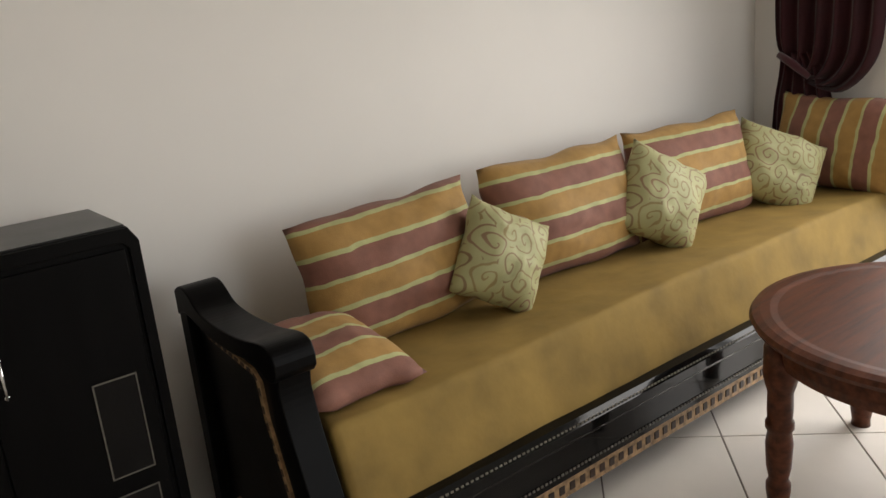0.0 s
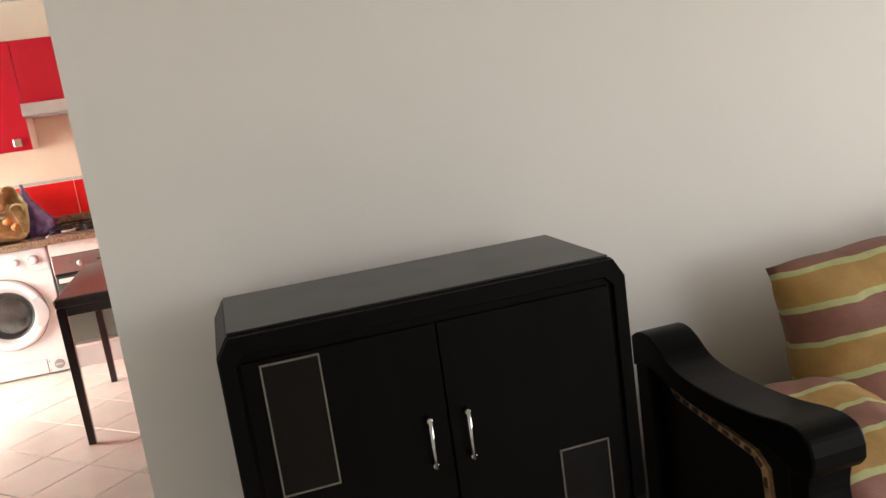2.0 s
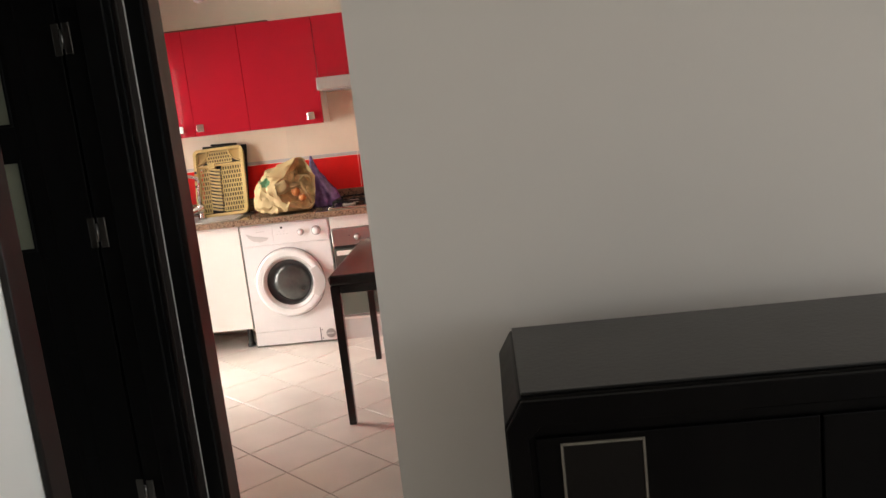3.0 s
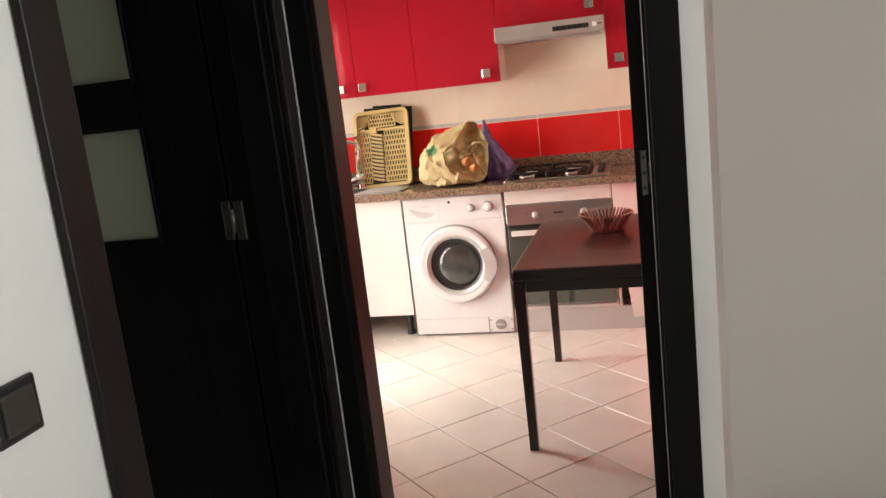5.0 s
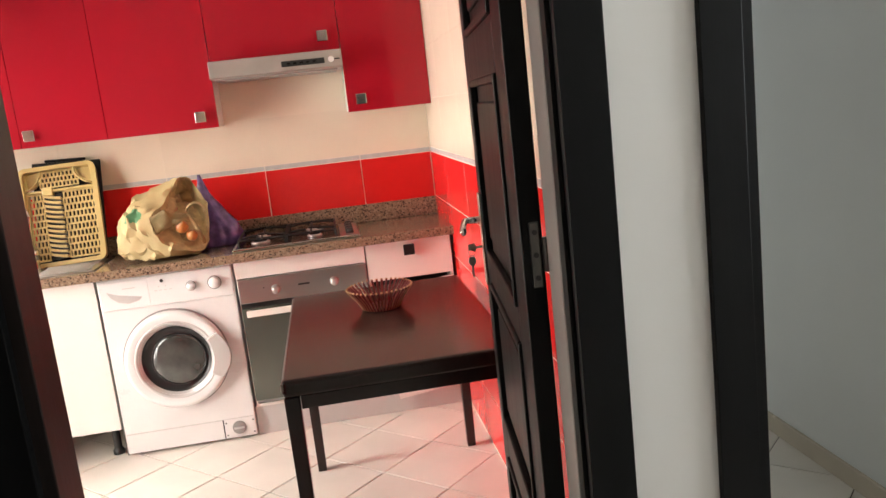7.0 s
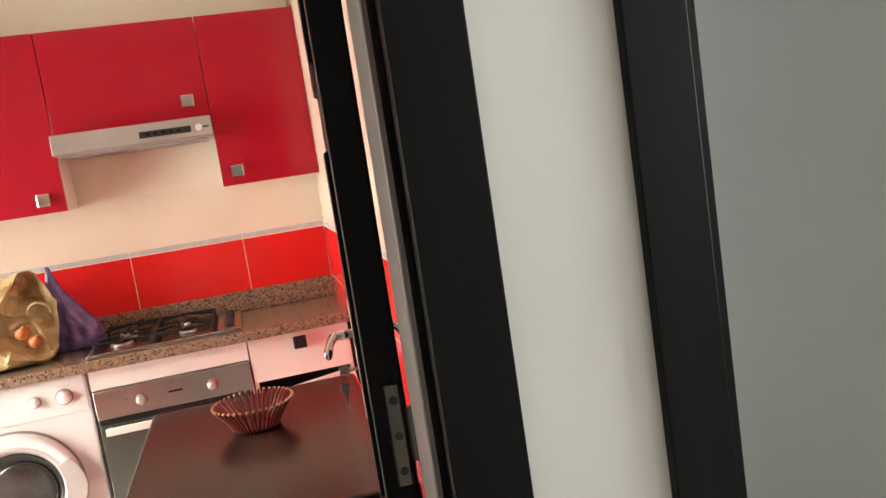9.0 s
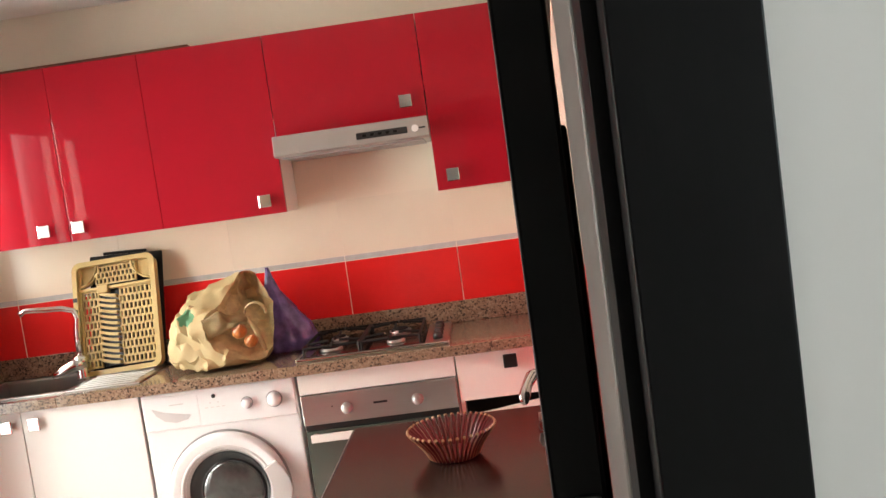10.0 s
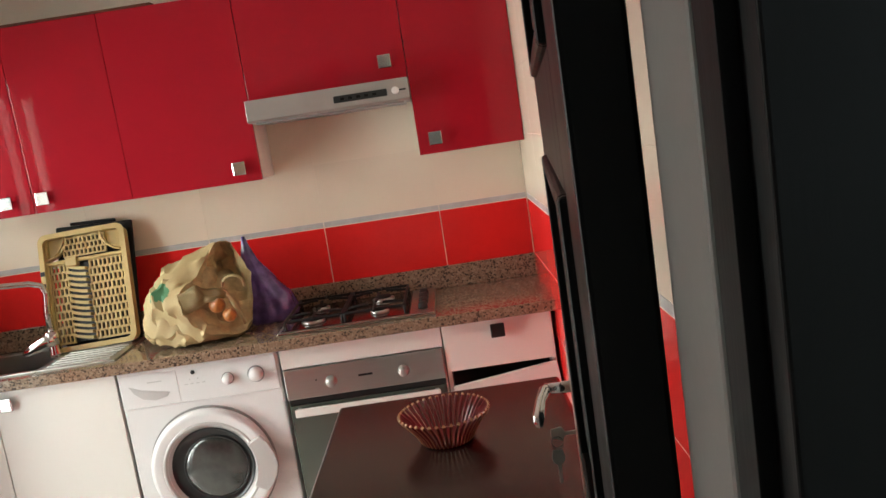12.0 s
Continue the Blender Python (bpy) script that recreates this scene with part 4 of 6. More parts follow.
def kitchen_window():
    w = thing("window_4", (-2.6, 6.17, 1.15), "white sliding kitchen window over red tiles", "window", kind="structure")
    X = -2.605
    part("window_frame", turned(frame_bars(5.83, 6.51, 1.13, 2.15, 0.055, 0, 0.07, 0.005), Matrix(((0, -1, 0, X + 0.03), (1, 0, 0, 0), (0, 0, 1, 0), (0, 0, 0, 1)))), PVC, w)
    for a, b, dx in ((6.02, 6.455, 0.012), (5.885, 6.15, -0.022)):
        sash = part("sash", turned(frame_bars(a, b, 1.185, 2.095, 0.062 if dx > 0 else 0.05, 0, 0.032, 0.004), Matrix(((0, -1, 0, X + dx), (1, 0, 0, 0), (0, 0, 1, 0), (0, 0, 0, 1)))), PVC, w)
        part("gasket", turned(frame_bars(a + 0.055, b - 0.055, 1.24, 2.04, 0.012, 0.006, 0.02, 0.001), Matrix(((0, -1, 0, X + dx - 0.004), (1, 0, 0, 0), (0, 0, 1, 0), (0, 0, 0, 1)))), TEAL, sash)
    part("roller_strip", box(X - 0.05, X - 0.02, 6.34, 6.40, 1.24, 2.04, 0.003), TEAL, w, "grey-green gasket strip")
    part("stile_cap", box(X - 0.02, X + 0.014, 6.02, 6.05, 2.035, 2.085, 0.002), SILVER_PLASTIC, w)
    part("stile_cap", box(X - 0.02, X + 0.014, 6.02, 6.05, 1.195, 1.245, 0.002), SILVER_PLASTIC, w)
    part("latch", box(X + 0.012, X + 0.022, 6.42, 6.437, 1.55, 1.70, 0.004), SILVER_PLASTIC, w)


kitchen_window()


def balcony_door():
    d = thing("door_4", (-2.6, 5.3, 0), "white framed glazed balcony door, open to daylight", "door", kind="structure")
    X = -2.605
    m = Matrix(((0, -1, 0, X + 0.03), (1, 0, 0, 0), (0, 0, 1, 0), (0, 0, 0, 1)))
    part("door_frame", turned(frame_bars(4.98, 5.828, 0.0, 2.15, 0.06, 0, 0.08, 0.005), m), PVC, d)
    for a, b in ((4.99, 5.30), (5.26, 5.822)):
        leaf = part("leaf_frame", turned(frame_bars(a + 0.05, b - 0.006, 0.06, 2.09, 0.075, 0.01, 0.055, 0.005), m), PVC, d)
        part("rail", turned(box(a + 0.125, b - 0.081, 0.012, 0.053, 0.86, 0.94, 0.004), m), PVC, leaf)
    part("handle", box(X + 0.03, X + 0.045, 5.79, 5.808, 0.88, 1.02, 0.004), SILVER_PLASTIC, d)


balcony_door()


def upper_unit(x0, x1, z0, z1, knob, label):
    c = thing("wall_cabinet", ((x0 + x1) / 2, 6.5, z0), label, "cabinet", "red wall cabinets")
    part("body", box(x0 + 0.001, x1 - 0.001, 6.397, 6.618, z0, z1 - 0.002, 0.001), WHITE_LAM, c)
    door = part("door", box(x0 + 0.0003, x1 - 0.0003, 6.377, 6.396, z0 - 0.002, z1, 0.0012), RED_GLOSS, c, "high-gloss red door")
    kx, kz = knob
    k = part("knob", box(kx - 0.025, kx + 0.025, 6.352, 6.360, kz - 0.025, kz + 0.025, 0.003), CHROME, door, "square chrome knob")
    part("stem", lathe([(0.008, 6.360), (0.010, 6.3775)], (kx, 0, kz), axis="y", steps=12), CHROME, k)


red = "glossy red wall cabinet with square chrome knob"
upper_unit(-2.457, -2.060, 1.465, 2.162, (-2.155, 1.517), red)
upper_unit(-2.058, -1.680, 1.465, 2.162, (-2.013, 1.517), red)
upper_unit(-1.678, -1.174, 1.465, 2.162, (-1.250, 1.517), red)
upper_unit(-1.172, -0.564, 1.764, 2.162, (-0.641, 1.829), "glossy red wall cabinet above the extractor hood")
upper_unit(-0.562, -0.160, 1.465, 2.162, (-0.495, 1.520), red)
whole("cornice_strip", box(-2.35, -1.466, 6.372, 6.46, 2.163, 2.171, 0.002), ROUND_WOOD, (-1.9, 6.4, 2.163), "thin dark wooden strip lying on the wall cabinets", "trim")


def hood():
    h = thing("extractor_hood", (-0.87, 6.46, 1.67), "slim grey metal extractor hood with black switch panel", "extractor hood")
    prof = [(6.618, 1.675), (6.310, 1.675), (6.296, 1.682), (6.306, 1.758), (6.618, 1.759)]
    part("body", extrude_outline(prof, "x", -1.174, -0.564, 0.003), HOOD_STEEL, h)
    part("switch_panel", turned(box(-0.10, 0.10, -0.004, 0.001, -0.013, 0.013, 0.0038, 3), Matrix.Translation((-0.745, 6.300, 1.713)) @ pose(0, 0, 0, -9, 0, 0)), BLACK_PLASTIC, h)
    for i in range(5):
        part("button", box(-0.82 + i * 0.03, -0.804 + i * 0.03, 6.2925, 6.297, 1.708, 1.718, 0.001), PANEL_DARK, h)
    part("dial", lathe([(0.013, 6.288), (0.014, 6.302)], (-0.615, 0, 1.715), axis="y", steps=18), WHITE_PLASTIC, h, smooth=False)
    part("name_strip", box(-0.60, -0.575, 6.2995, 6.304, 1.712, 1.718), BLACK_PLASTIC, h)
    part("filter", box(-1.15, -0.59, 6.33, 6.60, 1.668, 1.675, 0.001), GREY_PLASTIC, h)


hood()


def counter():
    c = thing("worktop", (-1.38, 6.36, 0.85), "polished brown speckled granite worktop with upstand", "worktop")
    for piece in ((-2.60, -2.53, 6.105, 6.62), (-2.5295, -2.0905, 6.105, 6.19), (-2.5295, -2.0905, 6.53, 6.62), (-2.09, -0.155, 6.105, 6.62)):
        part("slab", box(*piece, 0.852, 0.892, 0.002), GRANITE, c)
    part("upstand", box(-2.58, -0.155, 6.602, 6.622, 0.892, 0.985, 0.003), GRANITE, c)
    part("upstand", box(-2.602, -2.582, 6.12, 6.62, 0.892, 0.985, 0.003), GRANITE, c)


counter()


def sink():
    s = thing("sink", (-2.2, 6.37, 0.89), "stainless steel sink with ribbed drainer", "sink")
    bm = bmesh.new()
    add_box(bm, -2.55, -2.09, 6.17, 6.195, 0.892, 0.898, 0.002)
    add_box(bm, -2.55, -2.09, 6.525, 6.56, 0.892, 0.898, 0.002)
    add_box(bm, -2.55, -2.52, 6.195, 6.525, 0.892, 0.898, 0.002)
    part("rim", bm, STEEL, s)
    bowl = bmesh.new()
    add_box(bowl, -2.525, -2.515, 6.19, 6.53, 0.72, 0.893)
    add_box(bowl, -2.105, -2.095, 6.19, 6.53, 0.72, 0.893)
    add_box(bowl, -2.515, -2.105, 6.19, 6.2, 0.72, 0.893)
    add_box(bowl, -2.515, -2.105, 6.52, 6.53, 0.72, 0.893)
    add_box(bowl, -2.515, -2.105, 6.2, 6.52, 0.715, 0.725)
    part("bowl", bowl, STEEL, s)
    part("drainer", box(-2.088, -1.79, 6.17, 6.56, 0.892, 0.898, 0.003), STEEL, s)
    for i in range(9):
        part("rib", box(-2.06, -1.82, 6.20 + i * 0.037, 6.21 + i * 0.037, 0.8975, 0.9015, 0.0015), STEEL, s)
    part("waste", lathe([(0.03, 0.725), (0.028, 0.729), (0.0, 0.728)], (-2.31, 6.36, 0), steps=20), CHROME, s, smooth=True)
    t = thing("tap", (-2.105, 6.375, 0.898), "chrome mixer tap with swan-neck spout", "tap")
    part("body", lathe([(0.027, 0.898), (0.026, 0.91), (0.022, 0.94), (0.020, 0.965), (0.012, 0.975)], (-2.105, 6.375, 0), steps=20), CHROME, t, smooth=True)
    sp = [(-2.105, 6.375, 0.97), (-2.103, 6.375, 1.08), (-2.09, 6.373, 1.15), (-2.10, 6.37, 1.185), (-2.14, 6.36, 1.200), (-2.275, 6.33, 1.212), (-2.295, 6.325, 1.200)]
    part("spout", tube(sp, [0.014, 0.0125, 0.012, 0.012, 0.0115, 0.011, 0.012], 12), CHROME, t, smooth=True)
    part("collar", lathe([(0.020, 0.945), (0.030, 0.950), (0.031, 0.985), (0.024, 0.998), (0.014, 1.002)], (-2.105, 6.375, 0), steps=20), CHROME, t, smooth=True)
    part("lever", tube([(-2.095, 6.372, 0.972), (-2.125, 6.362, 0.962), (-2.165, 6.350, 0.948), (-2.200, 6.340, 0.934), (-2.212, 6.336, 0.928)], [0.030, 0.029, 0.024, 0.015, 0.006], 14), CHROME, t, "chunky chrome lever", smooth=True)


sink()


def low_cabinet():
    c = thing("base_cabinet", (-2.2, 6.4, 0), "white laminate sink cabinet with two doors on black feet", "cabinet")
    part("body", box(-2.60, -1.80, 6.172, 6.60, 0.14, 0.70), WHITE_LAM, c)
    for a, b, kx in ((-2.60, -2.264, -2.315), (-2.260, -1.799, -2.205)):
        d = part("door", box(a, b, 6.152, 6.171, 0.14, 0.848, 0.002), WHITE_LAM, c)
        k = part("knob", box(kx - 0.024, kx + 0.024, 6.127, 6.136, 0.768, 0.818, 0.004), CHROME, d, "square chrome knob")
        part("stem", lathe([(0.008, 6.136), (0.010, 6.1525)], (kx, 0, 0.793), axis="y", steps=12), CHROME, k)
    for x in (-2.5, -1.85):
        for y in (6.23, 6.55):
            part("foot", lathe([(0.026, 0.0), (0.026, 0.018), (0.018, 0.03), (0.018, 0.14)], (x, y, 0), steps=16), BLACK_PLASTIC, c)
    whole("filler_panel", box(-1.7985, -1.7925, 6.18, 6.60, 0.0, 0.85, 0.001), BLACK_PLASTIC, (-1.7955, 6.4, 0), "narrow dark gap panel beside the washing machine", "panel")


low_cabinet()


def washing_machine():
    x0, x1, yf, yb, H = -1.791, -1.192, 6.157, 6.60, 0.848
    w = thing("washing_machine", (-1.49, 6.38, 0), "white front-loading washing machine with silver-ringed porthole", "washing machine")
    part("body", box(x0, x1, yf, yb, 0.012, H, 0.008, 3), WHITE_PLASTIC, w)
    for x in (x0 + 0.05, x1 - 0.05):
        part("foot", lathe([(0.02, 0.0), (0.02, 0.02)], (x, yf + 0.05, 0), steps=12), BLACK_PLASTIC, w)
    part("control_panel", box(x0 + 0.004, x1 - 0.004, yf - 0.010, yf + 0.002, 0.70, H - 0.004, 0.006, 3), WHITE_PLASTIC, w)
    # detergent drawer with a scooped grip; grey plates paint the hollow's shade
    dr = part("drawer", box(x0 + 0.010, x0 + 0.222, yf - 0.0112, yf - 0.006, 0.706, 0.832, 0.001, 1), WHITE_PLASTIC, w)
    grip = [(x0 + 0.040, 0.790), (x0 + 0.085, 0.772), (x0 + 0.190, 0.752), (x0 + 0.175, 0.736), (x0 + 0.13, 0.727), (x0 + 0.085, 0.737), (x0 + 0.055, 0.762)]
    part("grip", extrude_outline(grip, "y", yf - 0.0128, yf - 0.0105, 0.0008), SILVER_PLASTIC, dr, "scoop grip, grey for the shade in its hollow")
    leaf = [(x0 + 0.058, 0.776), (x0 + 0.100, 0.764), (x0 + 0.185, 0.750), (x0 + 0.172, 0.738), (x0 + 0.13, 0.730), (x0 + 0.088, 0.740)]
    part("grip_lip", extrude_outline(leaf, "y", yf - 0.0145, yf - 0.0127, 0.0006), SILVER_PLASTIC, dr)
    part("print", box(x0 + 0.11, x0 + 0.165, yf - 0.0122, yf - 0.0111, 0.795, 0.799), SILVER_PLASTIC, dr)
    for kx, kz, r in ((-1.382, 0.771, 0.019), (-1.277, 0.772, 0.026)):
        k = part("dial", lathe([(r * 1.05, yf - 0.010), (r, yf - 0.016), (r * 0.92, yf - 0.030), (r * 0.8, yf - 0.034), (0.0, yf - 0.034)], (kx, 0, kz), axis="y", steps=28), WHITE_PLASTIC, w, smooth=True)
        part("ring", lathe([(r * 1.22, yf - 0.0095), (r * 1.22, yf - 0.0125), (r * 1.05, yf - 0.0125)], (kx, 0, kz), axis="y", steps=28), GREY_PLASTIC, k)
    part("indicator", lathe([(0.008, yf - 0.0095), (0.008, yf - 0.012), (0.0, yf - 0.012)], (-1.507, 0, 0.812), axis="y", steps=14), BLACK_PLASTIC, w)
    for i in range(4):
        part("print", box(-1.545 + i * 0.022, -1.533 + i * 0.022, yf - 0.0108, yf - 0.0099, 0.768, 0.771), SILVER_PLASTIC, w)
    for i in range(2):
        part("print", box(-1.525 + i * 0.03, -1.520 + i * 0.03, yf - 0.0108, yf - 0.0099, 0.785, 0.789), SILVER_PLASTIC, w)
    # porthole
    cx, cz = -1.498, 0.44
    d = part("porthole_door", lathe([(0.226, yf), (0.232, yf - 0.012), (0.230, yf - 0.026), (0.223, yf - 0.036), (0.211, yf - 0.039), (0.180, yf - 0.031), (0.168, yf - 0.026), (0.156, yf - 0.008)], (cx, 0, cz), axis="y", steps=64, cap=False), WHITE_PLASTIC, w, "white porthole ring", smooth=True)
    part("seam", lathe([(0.238, yf - 0.0004), (0.238, yf - 0.003), (0.228, yf - 0.003)], (cx, 0, cz), axis="y", steps=56, cap=False), GREY_PLASTIC, d)
    part("trim_ring", lathe([(0.184, yf - 0.0325), (0.181, yf - 0.0345), (0.174, yf - 0.0325), (0.170, yf - 0.0275), (0.160, yf - 0.018), (0.153, yf - 0.010)], (cx, 0, cz), axis="y", steps=56, cap=False), SILVER_PLASTIC, d, smooth=True)
    part("rubber_ring", lathe([(0.156, yf - 0.016), (0.150, yf - 0.008), (0.142, yf - 0.005), (0.120, yf - 0.003), (0.112, yf - 0.0035)], (cx, 0, cz), axis="y", steps=48, cap=False), RUBBER, d, "dark rubber door seal", smooth=True)
    part("glass", lathe([(0.121, yf - 0.0034), (0.117, yf - 0.010), (0.108, yf - 0.015), (0.085, yf - 0.020), (0.05, yf - 0.023), (0.0, yf - 0.024)], (cx + 0.010, 0, cz - 0.004), axis="y", steps=48, cap=False), BOWL_GLASS, d, "bulging grey porthole glass", smooth=True)
    part("glass_rim", lathe([(0.124, yf - 0.003), (0.123, yf - 0.010), (0.118, yf - 0.011), (0.116, yf - 0.006)], (cx + 0.010, 0, cz - 0.004), axis="y", steps=48, cap=False), RUBBER, d, smooth=True)
    hg = []
    for a in (28, 18, 8, -2, -12, -22, -30):
        hg.append((cx + 0.168 * math.cos(radians(a)), cz + 0.168 * math.sin(radians(a))))
    out = []
    for a, r in ((-30, 0.226), (-22, 0.236), (-12, 0.246), (-2, 0.250), (8, 0.246), (18, 0.236), (28, 0.226)):
        out.append((cx + r * math.cos(radians(a)), cz + r * math.sin(radians(a))))
    part("door_grip", extrude_outline(hg + out, "y", yf - 0.047, yf - 0.032, 0.005), SILVER_PLASTIC, d)
    part("kick_seam", box(x0 + 0.003, x1 - 0.003, yf - 0.0012, yf + 0.001, 0.106, 0.1085), SILVER_PLASTIC, w)
    part("kick_panel", box(x0 + 0.003, -1.345, yf - 0.003, yf + 0.001, 0.014, 0.106, 0.002), WHITE_PLASTIC, w)
    part("flap_gap", box(-1.347, -1.3405, yf - 0.0014, yf + 0.001, 0.014, 0.106), BLACK_PLASTIC, w)
    f = part("filter_flap", box(-1.340, x1 - 0.004, yf - 0.004, yf + 0.001, 0.014, 0.108, 0.002), WHITE_PLASTIC, w)
    part("filter_cap", lathe([(0.032, yf - 0.003), (0.032, yf - 0.008), (0.026, yf - 0.010), (0.0, yf - 0.010)], (-1.272, 0, 0.062), axis="y", steps=24), GREY_PLASTIC, f)
    part("filter_grip", box(-1.296, -1.248, yf - 0.016, yf - 0.009, 0.057, 0.067, 0.002), SILVER_PLASTIC, f)
    for sx, sz in ((-1.33, 0.09), (-1.33, 0.03), (-1.205, 0.09), (-1.205, 0.03)):
        part("screw", lathe([(0.004, yf - 0.0038), (0.004, yf - 0.005), (0.0, yf - 0.005)], (sx, 0, sz), axis="y", steps=10), BLACK_PLASTIC, f)


washing_machine()


def oven():
    x0, x1, yf = -1.182, -0.582, 6.150
    u = thing("oven_housing", (-0.88, 6.4, 0), "white oven housing with filler strip above the oven", "cabinet")
    part("filler", box(x0, x1, yf + 0.002, yf + 0.020, 0.768, 0.849, 0.002), WHITE_LAM, u)
    part("side", box(x0, x0 + 0.012, yf + 0.021, 6.60, 0.14, 0.85), WHITE_LAM, u)
    part("side", box(x1 - 0.012, x1, yf + 0.021, 6.60, 0.14, 0.85), WHITE_LAM, u)
    part("shelf", box(x0 + 0.012, x1 - 0.012, yf + 0.021, 6.60, 0.14, 0.155), WHITE_LAM, u)
    o = thing("oven", (-0.88, 6.4, 0.155), "built-in steel oven with two knobs and mirrored glass door", "oven")
    part("body", box(x0 + 0.014, x1 - 0.014, yf + 0.022, 6.58, 0.158, 0.764), GREY_PLASTIC, o)
    part("fascia", box(x0 + 0.003, x1 - 0.003, yf - 0.006, yf + 0.018, 0.650, 0.764, 0.003), STEEL, o, "brushed steel control fascia")
    for kx in (x0 + 0.175, x1 - 0.155):
        part("knob", lathe([(0.023, yf - 0.0055), (0.021, yf - 0.012), (0.017, yf - 0.028), (0.015, yf - 0.031), (0.0, yf - 0.031)], (kx, 0, 0.702), axis="y", steps=26), HOOD_STEEL, o, "dull steel control knob", smooth=True)
    part("name_plate", box(-0.905, -0.852, yf - 0.0068, yf - 0.0059, 0.705, 0.713), BLACK_PLASTIC, o)
    part("lamp", lathe([(0.003, yf - 0.0058), (0.003, yf - 0.008), (0, yf - 0.008)], (x0 + 0.12, 0, 0.715), axis="y", steps=8), BLACK_PLASTIC, o)
    part("gap_strip", box(x0 + 0.006, x1 - 0.006, yf + 0.004, yf + 0.02, 0.628, 0.650), BLACK_PLASTIC, o)
    part("glass_door", box(x0 + 0.006, x1 - 0.006, yf - 0.006, yf + 0.018, 0.178, 0.626, 0.003), OVEN_GLASS, o, "greenish mirrored oven glass")
    h = part("handle", box(x0 + 0.03, x1 - 0.03, yf - 0.046, yf - 0.030, 0.592, 0.622, 0.004), WHITE_LAM, o, "pale bar handle")
    for hx in (x0 + 0.035, x1 - 0.05):
        part("mount", box(hx, hx + 0.015, yf - 0.032, yf - 0.005, 0.597, 0.617, 0.002), GREY_PLASTIC, h)


oven()


def drawer_unit():
    x0, x1, yf = -0.578, -0.170, 6.150
    u = thing("base_cabinet", (-0.37, 6.4, 0), "white drawer cabinet with its lower door hanging crooked", "cabinet")
    part("body", merge(box(x0, x0 + 0.016, yf + 0.021, 6.60, 0.14, 0.85), box(x1 - 0.016, x1, yf + 0.021, 6.60, 0.14, 0.85), box(x0 + 0.016, x1 - 0.016, yf + 0.1, 6.60, 0.14, 0.156), box(x0 + 0.016, x1 - 0.016, 6.58, 6.60, 0.156, 0.85)), WHITE_LAM, u)
    # Black sheet painting the shade inside the white cabinet.
    part("inside_shade_sheet", box(x0 + 0.017, x1 - 0.017, yf + 0.12, yf + 0.13, 0.157, 0.84), BLACK_PLASTIC, u)
    d = part("drawer", box(x0 + 0.001, x1 - 0.003, yf, yf + 0.019, 0.668, 0.848, 0.002), WHITE_LAM, u)
    k = part("knob", box(-0.400, -0.348, 6.125, 6.134, 0.778, 0.830, 0.004), GREY_TOP, d, "square dark metal knob")
    part("stem", lathe([(0.008, 6.134), (0.010, 6.1505)], (-0.374, 0, 0.804), axis="y", steps=12), NICKEL, k)
    m = Matrix.Translation((x1 - 0.004, yf, 0.655)) @ pose(0, 0, 0, 0, -6.5, 0) @ Matrix.Translation((-(x1 - 0.004), -yf, -0.655))
    part("door", turned(box(x0 + 0.012, x1 - 0.004, yf - 0.012, yf + 0.007, 0.118, 0.655, 0.002), m), WHITE_LAM, u, "crooked white door")
    whole("plinth", box(-1.19, -0.160, yf + 0.028, yf + 0.044, 0, 0.138, 0.002), SILVER_PLASTIC, (-0.68, yf + 0.03, 0), "pale grey kitchen plinth board", "plinth")


drawer_unit()


